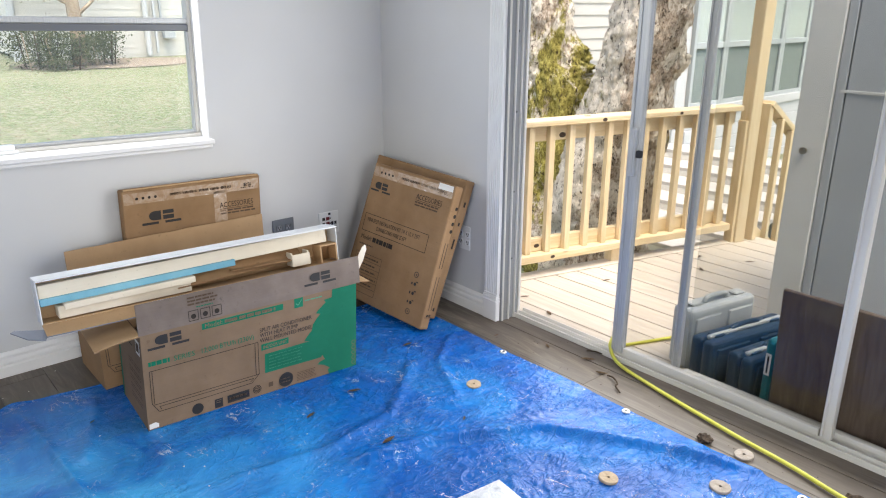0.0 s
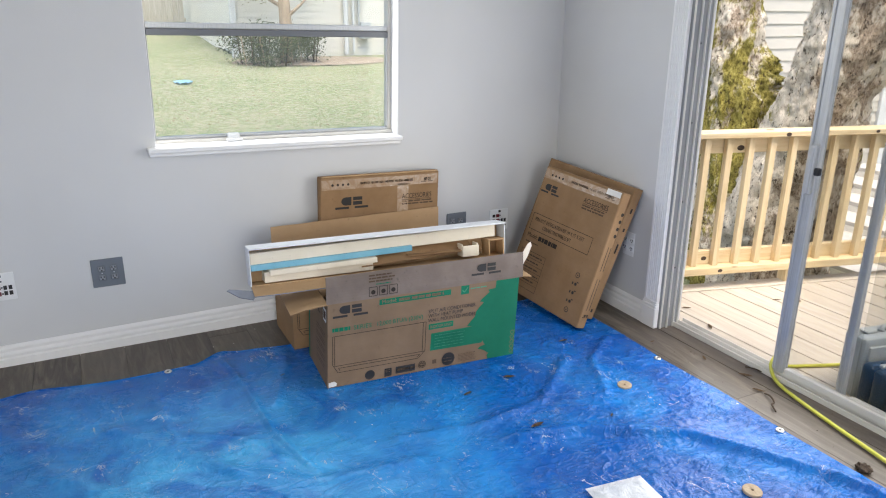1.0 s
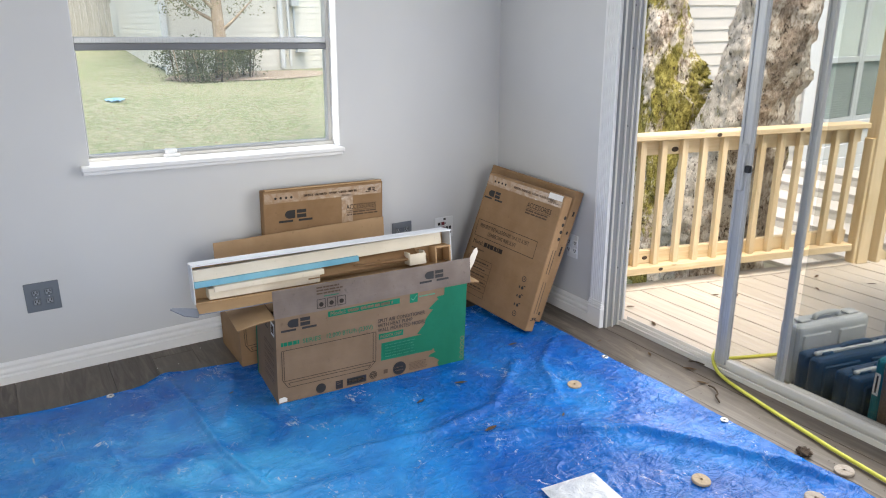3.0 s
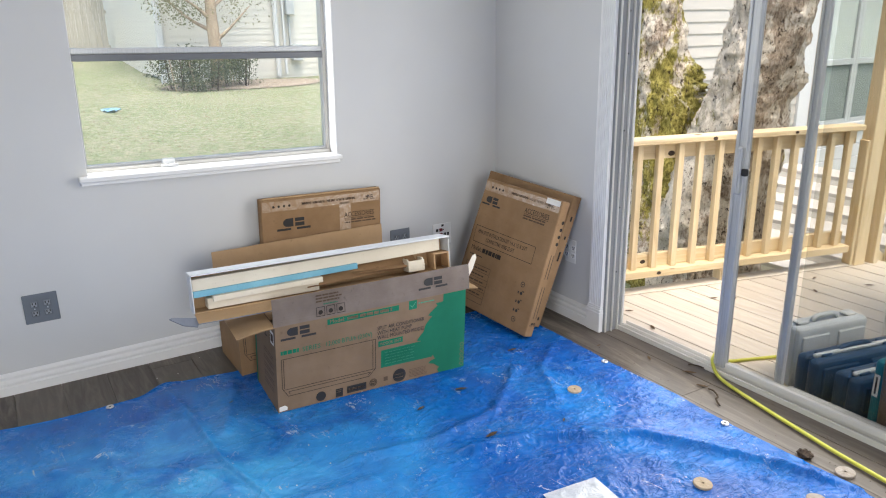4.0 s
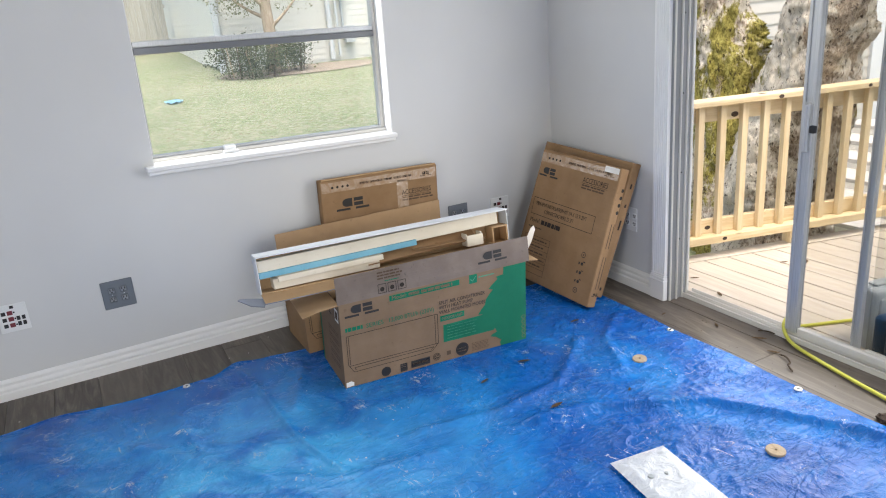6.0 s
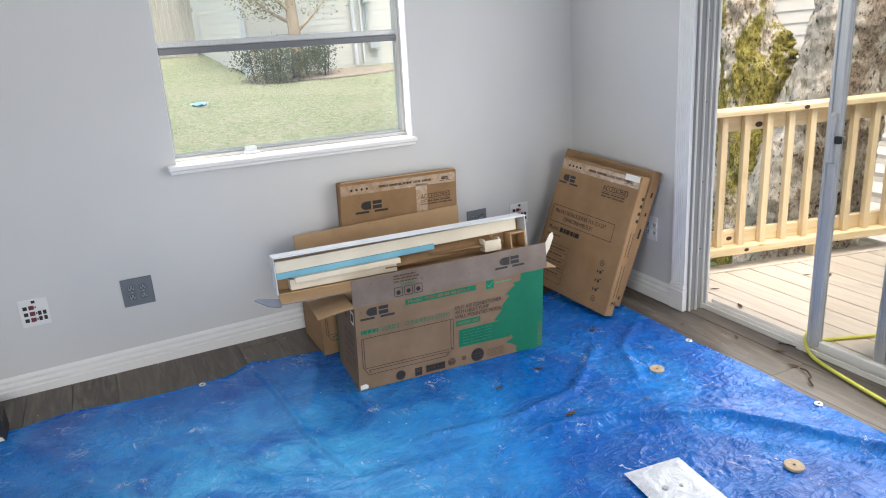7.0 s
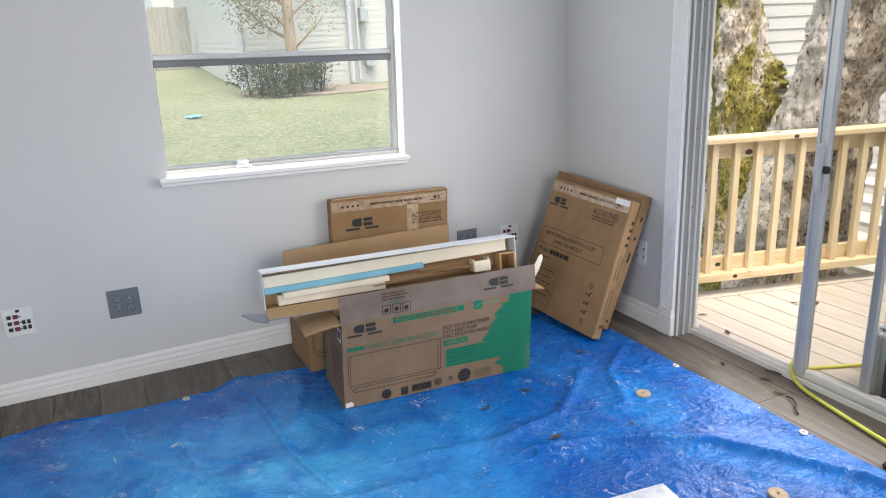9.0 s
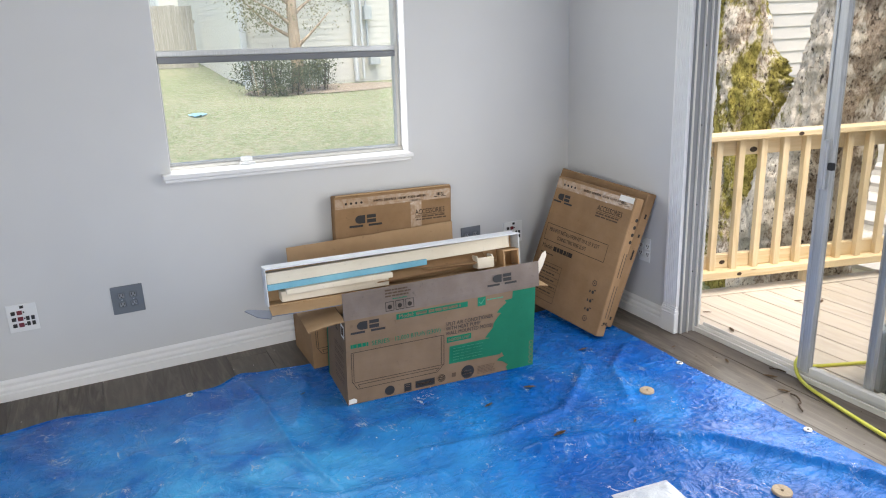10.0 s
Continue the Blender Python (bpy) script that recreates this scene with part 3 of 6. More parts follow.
# ---- window ----
def window():
    root = empty("window_1", SETTLED, "white single-hung window with a grey aluminium meeting rail", "window")
    root["kind"] = "structure"
    y0, y1 = 0.085, 0.135
    part("jamb_lining", boxes([((WX1 - 0.006, 0.001, WZ0), (WX1, 0.15, WZ1)), ((WX0, 0.001, WZ0), (WX0 + 0.002, 0.15, WZ1)),
                               ((WX0, 0.001, WZ1 - 0.006), (WX1, 0.15, WZ1))]), M_TRIM, root)
    fr = part("window_frame", boxes([((WX0 + 0.002, y0, WZ0 + 0.02), (WX0 + 0.010, y1, WZ1 - 0.006)), ((WX1 - 0.022, y0, WZ0 + 0.02), (WX1 - 0.006, y1, WZ1 - 0.006)),
                                     ((WX0 + 0.010, y0, WZ1 - 0.03), (WX1 - 0.022, y1, WZ1 - 0.006))], 0.002), M_ALU_WHITE, root)
    sash = part("lower_sash", boxes([((WX0 + 0.010, y0 + 0.002, 0.887), (WX1 - 0.022, y0 + 0.024, 0.899)),
                                     ((WX0 + 0.010, y0 + 0.002, 0.899), (WX0 + 0.015, y0 + 0.024, 1.325)),
                                     ((WX1 - 0.032, y0 + 0.002, 0.899), (WX1 - 0.022, y0 + 0.024, 1.325))], 0.002), M_ALU, root, "grey aluminium sash frame")
    part("meeting_rail", box((WX0 + 0.010, y0 - 0.006, 1.328), (WX1 - 0.022, y0 + 0.026, 1.356), 0.004), M_RAIL_DARK, root, "dark grey lower meeting rail")
    bm = box((WX0 + 0.010, y0 + 0.002, 1.3565), (WX1 - 0.022, y0 + 0.04, 1.381), 0.003)
    part("meeting_rail", bm, M_ALU, root, "grey aluminium meeting rail")
    for z0, z1, yy in ((0.898, 1.33, y0 + 0.012), (1.379, WZ1 - 0.03, y0 + 0.034)):
        p = part("pane", box((WX0 + 0.011, yy, z0), (WX1 - 0.024, yy + 0.003, z1)), M_GLASS, root)
        p.visible_shadow = False
    stool = boxes([((WX0 - 0.036, -0.052, 0.850), (WX1 + 0.004, -0.0005, 0.871)), ((WX0 + 0.006, -0.001, 0.850), (WX1 - 0.006, 0.13, 0.871))], 0.004)
    add_box(stool, (WX0 - 0.031, -0.036, 0.832), (WX1 - 0.001, -0.0005, 0.850), 0.004)
    part("window_sill", stool, M_TRIM, root)
    part("sill_track", box((WX0 + 0.006, 0.07, 0.871), (WX1 - 0.006, 0.14, 0.887), 0.002), M_ALU_WHITE, root)
    latch = bmesh.new()
    add_box(latch, (-1.775, 0.045, 0.872), (-1.705, 0.085, 0.882), 0.002)
    add_box(latch, (-1.768, 0.062, 0.882), (-1.715, 0.086, 0.906), 0.005)
    part("sash_lift", latch, M_WHITE_PLASTIC, root, "white plastic sash lift")


window()


# ---- sliding door ----
def stile(y, x, w, d, z0, z1):
    """Hollow-looking aluminium upright with a rib along its face."""
    bm = box((x, y - w, z0), (x + d, y, z1), 0.003)
    add_box(bm, (x - 0.006, y - w * 0.35, z0 + 0.01), (x, y - w * 0.12, z1 - 0.01), 0.002)
    return bm


def sliding_door():
    root = empty("door_1", pose(0, 0, 0), "half-open aluminium sliding glass patio door", "sliding door")
    root["kind"] = "structure"
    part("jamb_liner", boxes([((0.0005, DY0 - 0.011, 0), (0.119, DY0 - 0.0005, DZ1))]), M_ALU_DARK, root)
    # stepped frame upright next to the wall
    j = bmesh.new()
    for x0, x1, w in ((0.002, 0.012, 0.006), (0.040, 0.047, 0.011), (0.078, 0.084, 0.011), (0.108, 0.121, 0.009)):
        add_box(j, (x0, DY0 - 0.011 - w, 0.0), (x1, DY0 - 0.011, DZ1), 0.0015)
    part("frame_upright", j, M_ALU_WHITE, root, "grey ribbed aluminium frame upright")
    part("frame_upright", box((0.06, DY1 + 0.001, 0), (0.165, DY1 + 0.05, DZ1), 0.002), M_ALU_WHITE, root)
    part("frame_head", box((0.06, DY1, DZ1 - 0.05), (0.165, DY0 - 0.02, DZ1 - 0.001), 0.002), M_ALU_WHITE, root)
    track = boxes([((0.085, DY1, -0.02), (0.165, DY0 - 0.012, 0.012)), ((0.085, DY1, 0.012), (0.091, DY0 - 0.012, 0.024)),
                   ((0.112, DY1, 0.012), (0.116, DY0 - 0.012, 0.030)), ((0.150, DY1, 0.012), (0.154, DY0 - 0.012, 0.030))], 0.001)
    part("bottom_track", track, M_ALU_WHITE, root, "worn white aluminium floor track")
    part("threshold_strip", box((0.0, DY1, -0.02), (0.085, DY0 - 0.002, 0.0005)), M_PLANK, root)
    # sliding panel, pushed open
    slide = part("sliding_panel", stile(-1.482, 0.097, 0.052, 0.034, 0.033, DZ1 - 0.05), M_ALU, root, "aluminium framed glass panel with a latch handle")
    part("stile", stile(-2.35, 0.097, 0.036, 0.034, 0.033, DZ1 - 0.05), M_ALU_WHITE, slide)
    part("bottom_rail", box((0.099, -2.345, 0.033), (0.129, -1.54, 0.06), 0.002), M_ALU_WHITE, slide)
    part("top_rail", box((0.099, -2.345, DZ1 - 0.11), (0.129, -1.54, DZ1 - 0.052), 0.002), M_ALU_WHITE, slide)
    g = part("pane", box((0.112, -2.347, 0.058), (0.116, -1.538, DZ1 - 0.1)), M_DOOR_GLASS, slide)
    g.visible_shadow = False
    h = boxes([((0.073, -1.532, 0.795), (0.097, -1.508, 0.985))], 0.005)
    add_box(h, (0.066, -1.527, 0.80), (0.076, -1.513, 0.98), 0.003)
    part("handle", h, M_ALU, slide, "grey metal pull handle")
    part("latch", box((0.078, -1.556, 0.872), (0.096, -1.533, 0.90), 0.003), M_DARK, slide, "small black latch")
    # fixed panel behind it
    fixed = part("fixed_panel", stile(-1.745, 0.137, 0.030, 0.026, 0.033, DZ1 - 0.05), M_ALU, root, "fixed aluminium framed glass panel")
    part("bottom_rail", box((0.139, DY1 + 0.05, 0.033), (0.165, -1.80, 0.052), 0.002), M_ALU_WHITE, fixed)
    part("stile", box((0.139, DY1 + 0.05, 0.085), (0.165, DY1 + 0.1, DZ1 - 0.05), 0.002), M_ALU_WHITE, fixed)
    g = part("pane", box((0.150, DY1 + 0.09, 0.05), (0.154, -1.80, DZ1 - 0.05)), M_DOOR_GLASS, fixed)
    g.visible_shadow = False
    # screws along the frame upright
    for z in (0.3, 0.62, 0.98, 1.32, 1.5):
        part("screw", box((0.058, DY0 - 0.0135, z), (0.064, DY0 - 0.0105, z + 0.007), 0.001), M_DARK, root)


sliding_door()


# ---- deck ----
DECK_Z = -0.055
RAIL_A, RAIL_SLOPE = (0.25, -0.365), -0.262        # start of the railing and its slant across the deck
RAIL_TURN = math.degrees(math.atan(RAIL_SLOPE))


def edge_y(x):
    return RAIL_A[1] + (x - RAIL_A[0]) * RAIL_SLOPE


def deck():
    root = thing("deck", box((0.21, -5.0, -0.24), (2.36, -1.0, -0.085)), M_DECK, "deck of pale weathered boards with dark gaps", "deck", kind="structure")
    w = 0.138
    x = 0.212
    while x < 2.3:
        y1 = edge_y(x + w / 2) + 0.035
        bm = bmesh.new()
        add_box(bm, (-w / 2, -(y1 + 5.0), -0.028), (w / 2, 0, 0), 0.003)
        part("deck_board", bm, M_DECK, root, m=pose(x + w / 2, y1, DECK_Z + random.uniform(-0.0015, 0.0015)))
        x += w + 0.0075
    part("deck_board", box((0.1665, -4.9, DECK_Z - 0.028), (0.2085, -0.93, DECK_Z), 0.002), M_DECK, root)
    # skirt board under the slanted end
    L = 2.15
    bm = box((0, -0.02, -0.2), (L, 0.018, -0.033), 0.002)
    part("rim_board", bm, M_RAIL_X, root, m=pose(RAIL_A[0] - 0.05, edge_y(0.2) + 0.02, DECK_Z, 0, 0, RAIL_TURN))
    # pale edge board that the balusters stand over
    bm = box((0, -0.10, 0.0005), (L, 0.0, 0.006), 0.001)
    part("edge_board", bm, M_DECK, root, m=pose(RAIL_A[0] - 0.05, edge_y(0.2) + 0.03, DECK_Z + 0.001, 0, 0, RAIL_TURN))


deck()


def railing():
    length = 1.93
    root = empty("railing", pose(RAIL_A[0], RAIL_A[1], DECK_Z, 0, 0, RAIL_TURN), "new pine deck railing with square balusters", "railing")
    top = 0.895
    part("cap_rail", box((0, -0.055, top - 0.032), (length, 0.055, top), 0.004), M_RAIL_X, root)
    part("top_rail", box((0, 0.006, top - 0.122), (length, 0.042, top - 0.032), 0.003), M_RAIL_X, root)
    part("bottom_rail", box((0, 0.006, 0.136), (length, 0.042, 0.215), 0.003), M_RAIL_X, root)
    part("foot_rail", box((0, -0.062, 0.092), (length, 0.05, 0.135), 0.003), M_RAIL_X, root)
    me = mesh_of(box((-0.018, -0.018, 0), (0.018, 0.018, top - 0.168), 0.002), "baluster", M_RAIL_Z)
    x = 0.136
    while x < length - 0.05:
        part("baluster", me, M_RAIL_Z, root, m=pose(x, -0.013, 0.1355, 0, 0, random.uniform(-2, 2)))
        x += 0.132
    for x, y, z, rx, r in ((0.86, -0.0555, 0.877, 90, 0.011), (0.62, 0.0055, 0.80, 90, 0.015), (0.78, 0.0, 0.8953, 0, 0.016), (1.42, -0.0555, 0.880, 90, 0.009), (0.48, 0.0055, 0.17, 90, 0.012), (1.2, 0.0055, 0.81, 90, 0.011), (0.55, -0.0625, 0.115, 90, 0.010)):
        k = bmesh.new()
        bmesh.ops.create_circle(k, cap_ends=True, segments=14, radius=r)
        bmesh.ops.scale(k, vec=(1.5, 1, 1), verts=k.verts)
        part("knot", k, M_TWIG, root, m=pose(x, y, z, rx, 0, 0))
    for x in (1.0, 0.02):
        part("support_block", box((x, -0.03, 0), (x + 0.07, 0.04, 0.092), 0.002), M_RAIL_Z, root)
    return root


railing()


def porch_post():
    root = empty("porch_post", pose(2.17, -0.90, DECK_Z, 0, 0, RAIL_TURN), "tall square pine porch post standing on the deck", "post")
    part("shaft", box((-0.02, -0.045, 0), (0.068, 0.043, 2.9), 0.005), M_RAIL_Z, root)
    part("rail_end", box((-0.045, -0.035, 0), (-0.021, 0.03, 0.80), 0.003), M_RAIL_Z, root)


porch_post()


def stair_rail():
    root = empty("stair_railing", pose(2.33, -0.95, DECK_Z), "sloping new pine handrail of the deck stairs", "railing")
    drop = -0.57
    ang = math.degrees(math.atan(-drop))
    part("newel", box((-0.05, -0.035, 0), (0.0, 0.03, 0.90), 0.003), M_RAIL_Z, root)
    part("cap_rail", box((0, -0.045, -0.019), (1.75, 0.045, 0.019), 0.003), M_RAIL_X, root, m=pose(-0.03, 0, 0.90, 0, ang, 0))
    part("lower_rail", box((0, -0.02, -0.04), (1.75, 0.02, 0.04), 0.003), M_RAIL_X, root, m=pose(-0.03, 0.01, 0.07, 0, ang, 0))
    me = mesh_of(box((-0.018, -0.018, 0), (0.018, 0.018, 0.80), 0.002), "baluster", M_RAIL_Z)
    for i in range(9):
        x = 0.13 + i * 0.16
        part("baluster", me, M_RAIL_Z, root, m=pose(x, -0.03, 0.06 + drop * x))
    part("newel", box((1.45, -0.045, -0.85), (1.53, 0.04, 0.06), 0.003), M_RAIL_Z, root)


stair_rail()


def steps():
    root = empty("outdoor_steps", pose(2.55, -0.55, ground_z(2.6, 0) - 0.02), "pale weathered wooden steps beside the neighbouring house", "steps")
    for i in range(6):
        z = 0.10 + i * 0.085
        x = i * 0.30
        part("tread", box((x, -0.1, z - 0.035), (x + 0.32, 1.55, z), 0.004), M_STEP, root)
        part("riser", box((x + 0.003, -0.09, -0.05), (x + 0.02, 1.54, z - 0.036), 0.002), M_RISER, root)


steps()


# ---- neighbouring house ----
def siding_boards(parent, length, z0, z1, mat, step=0.1):
    n = int((z1 - z0) / step)
    bm = bmesh.new()
    v = [bm.verts.new(c) for c in ((0, 0.012, 0), (0, -0.006, 0), (0, 0.006, step + 0.004), (0, 0.014, step + 0.004))]
    u = [bm.verts.new(c.co + Vector((length, 0, 0))) for c in v]
    bm.faces.new(v)
    bm.faces.new(u)
    for i in range(4):
        bm.faces.new((v[i], v[(i + 1) % 4], u[(i + 1) % 4], u[i]))
    me = mesh_of(bm, "siding_board", mat)
    for i in range(n):
        part("siding_board", me, mat, parent, m=pose(0, 0, z0 + i * step))


def neighbour():
    y = 1.1
    root = empty("neighbour_house", pose(0.8, y, 0), "white clapboard house beside the deck with blinds in its windows", "house")
    L = 9.2
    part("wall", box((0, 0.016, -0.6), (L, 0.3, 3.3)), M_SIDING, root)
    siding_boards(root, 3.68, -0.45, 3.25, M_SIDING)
    part("corner_board", box((3.68, -0.03, -0.5), (3.86, 0.02, 3.25), 0.003), M_EXT_WHITE, root, "white corner board")
    part("roof", box((-0.3, -0.45, 3.3), (L + 0.3, 3.0, 3.45), 0.01), M_ROOF, root)
    x0, wun = 3.94, 0.65
    part("sill", box((x0 - 0.05, -0.07, 0.30), (x0 + 5 * wun, 0.015, 0.395), 0.004), M_EXT_WHITE, root, "white window sill")
    for i, z in enumerate((0.16, 0.02, -0.12, -0.26, -0.40)):
        part("skirt_board", box((x0 - 0.05, -0.045 - 0.012 * i, z), (x0 + 5 * wun, 0.015, z + 0.136), 0.004), M_EXT_WHITE, root)
    for i in range(5):
        xa = x0 + i * wun
        w = part("window", boxes([((xa, -0.03, 0.396), (xa + 0.05, 0.015, 1.75)), ((xa + wun - 0.05, -0.03, 0.396), (xa + wun - 0.001, 0.015, 1.75)),
                                  ((xa + 0.05, -0.03, 0.396), (xa + wun - 0.05, 0.015, 0.44)), ((xa + 0.05, -0.03, 1.0), (xa + wun - 0.05, 0.015, 1.06)),
                                  ((xa + 0.05, -0.03, 1.70), (xa + wun - 0.05, 0.015, 1.75))], 0.003), M_NB_FRAME, root, "grey framed double-hung window with lowered blinds")
        for z0, z1, gm in ((0.44, 1.0, M_SCREEN_GLASS), (1.06, 1.70, M_GLASS)):
            pane = part("pane", box((xa + 0.05, -0.012, z0), (xa + wun - 0.05, -0.009, z1)), gm, w)
            pane.visible_shadow = False
        bl = bmesh.new()
        for k in range(50):
            add_box(bl, (xa + 0.055, -0.004, 0.445 + k * 0.025), (xa + wun - 0.055, 0.008, 0.445 + k * 0.025 + 0.0225))
        part("blind", bl, M_BLIND, w, "pale lowered slatted blind")
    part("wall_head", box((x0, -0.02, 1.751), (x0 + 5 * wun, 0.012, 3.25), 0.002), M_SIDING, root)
    return root


neighbour()


# storage closet at the end of the deck
def closet():
    root = empty("storage_closet", pose(1.0, -1.712, DECK_Z), "pale grey storage closet with a plain door on the deck", "storage closet")
    part("side_wall", box((0.02, -1.9, 0), (0.9, 0, 2.6), 0.003), M_EXT_GREY, root)
    part("corner_board", box((-0.02, -0.145, 0), (0.019, -0.008, 2.6), 0.004), M_EXT_WHITE, root, "pale corner board")
    part("jamb", box((-0.008, -0.186, 0), (0.019, -0.147, 2.6), 0.003), M_EXT_GREY, root)
    part("door", box((-0.006, -1.0, 0.02), (0.019, -0.191, 2.05), 0.003), M_EXT_GREY, root, "flat blue-grey closet door")
    part("door_rail", box((-0.012, -1.0, 1.138), (-0.0065, -0.17, 1.150), 0.001), M_EXT_WHITE, root, "thin white rail across the door")
    ring = bmesh.new()
    bmesh.ops.create_cone(ring, cap_ends=True, segments=20, radius1=0.016, radius2=0.012, depth=0.02)
    part("lock", ring, M_BRASS, root, "small round lock", m=pose(-0.03, -0.066, 0.882, 0, 90, 0))


closet()


# ---- the mossy tree beside the deck ----
def trunk_mesh(points, radii, sides=110, seedv=0.0, bulges=()):
    """A gnarled trunk: a tube through points, pushed out by coarse and fine noise and by burls [(place, reach, height)]."""
    pts = smooth_path(points, 30)
    n = len(pts)
    rads = [float(np.interp(i / (n - 1), np.linspace(0, 1, len(radii)), radii)) for i in range(n)]
    bm = tube(pts, rads, sides)
    for i, v in enumerate(bm.verts):
        co = v.co.copy()
        out = co - pts[i // sides]
        out.z *= 0.3
        out.normalize()
        f = noise.fractal(Vector((co.x * 5, co.y * 5, co.z * 2.6 + seedv)), 0.8, 2.1, 5) * 0.042
        f += noise.fractal(Vector((co.x * 20, co.y * 20, co.z * 11 + seedv)), 0.7, 2.1, 4) * 0.016
        f += 0.010 * (1 - abs(noise.noise(Vector((co.x * 34, co.y * 34, co.z * 14 + seedv))))) ** 6
        for c, r, h in bulges:
            d = (co - Vector(c)).length / r
            if d < 2.5:
                f += h * math.exp(-d * d) * (0.7 + 1.3 * abs(noise.fractal(co * 21, 0.8, 2.0, 3)))
        v.co = co + out * f
    return bm


def big_tree():
    root = empty("mossy_tree", pose(1.75, 0.1, ground_z(1.75, 0.1) - 0.05), "large twin-trunk tree with lichen, moss and rough bark", "tree")
    gz = root.location.z
    L = lambda x, y, z: (x - 1.75, y - 0.1, z - gz)
    part("trunk", trunk_mesh([L(1.70, 0.12, -0.5), L(1.66, 0.20, 0.1), L(1.62, 0.235, 0.7), L(1.62, 0.30, 1.1), L(1.62, 0.355, 1.6), L(1.66, 0.5, 2.4), L(1.75, 0.75, 3.6)],
                             [0.34, 0.25, 0.19, 0.175, 0.15, 0.135, 0.10], 110, 0.0,
                             [(L(1.73, 0.14, 0.93), 0.10, 0.10), (L(1.73, 0.17, 1.14), 0.07, 0.07), (L(1.71, 0.13, 1.04), 0.08, 0.05), (L(1.72, 0.10, 0.85), 0.06, 0.05)]), M_BARK, root, smooth=True)
    part("trunk", trunk_mesh([L(1.78, 0.0, -0.5), L(1.74, -0.12, 0.1), L(1.68, -0.30, 0.7), L(1.66, -0.41, 1.1), L(1.66, -0.515, 1.6), L(1.72, -0.72, 2.4), L(1.9, -1.2, 3.6)],
                             [0.42, 0.36, 0.285, 0.235, 0.215, 0.19, 0.14], 110, 9.0,
                             [(L(1.85, -0.62, 1.1), 0.1, 0.08)]), M_BARK_PALE, root, smooth=True)
    for a, b, c, r in (((1.66, 0.5, 2.4), (1.9, 1.0, 3.0), (2.3, 1.6, 4.2), 0.07), ((1.72, -0.72, 2.4), (2.3, -1.0, 3.2), (2.9, -1.6, 4.6), 0.09), ((1.75, 0.75, 3.6), (1.5, 1.0, 4.3), (1.4, 1.1, 5.2), 0.06),
                       ((1.9, -1.2, 3.6), (1.9, -1.7, 4.4), (2.1, -2.0, 5.4), 0.08)):
        part("limb", tube(smooth_path([L(*a), L(*b), L(*c)], 6), [r * (1 - 0.8 * i / 12) for i in range(13)], 10), M_BARK, root, smooth=True)
    bm = leaf_clump([(L(2.3 + random.uniform(-1.2, 1.0), random.uniform(-2.2, 1.8), 5.7 + random.uniform(-0.4, 0.9)), 0.55) for _ in range(8)], 50, 0.07)
    part("crown", bm, M_LEAF, root)


def leaf_clump(centres, count, size, flat=0.7):
    """Loose clumps of small pointed leaves round centres [(place, radius)]."""
    bm = bmesh.new()
    for c, r in centres:
        for _ in range(count):
            d = Vector((random.gauss(0, 1), random.gauss(0, 1), random.gauss(0, flat)))
            p = Vector(c) + d * r * 0.5
            a = Vector((random.gauss(0, 1), random.gauss(0, 1), random.gauss(0, 1))).normalized()
            b = a.orthogonal().normalized()
            s = size * random.uniform(0.6, 1.3)
            n = a.cross(b) * s * 0.12
            q = [p - a * s * 0.5, p + b * s * 0.24 + n, p + a * s * 0.5, p - b * s * 0.24 + n]
            bm.faces.new([bm.verts.new(k) for k in q])
    return bm


big_tree()


# ---- the yard to the north ----
def far_wall(name, parent, a, b, z0, z1, label=""):
    """Lapped siding between plan points a and b as one mesh."""
    a, b = Vector((*a, 0)), Vector((*b, 0))
    d = (b - a)
    out = Vector((d.y, -d.x, 0)).normalized()
    bm = bmesh.new()
    z = z0
    while z < z1:
        q = [a + out * 0.009 + Vector((0, 0, z)), b + out * 0.009 + Vector((0, 0, z)), b + Vector((0, 0, z + 0.13)), a + Vector((0, 0, z + 0.13))]
        vs = [bm.verts.new(k) for k in q]
        bm.faces.new(vs)
        lo = [bm.verts.new(k) for k in (q[0] - out * 0.014, q[1] - out * 0.014)]
        bm.faces.new((vs[0], vs[1], lo[1], lo[0]))
        z += 0.13
    me = mesh_of(bm, name, M_SIDING_FAR)
    return part(name, me, M_SIDING_FAR, parent, label)


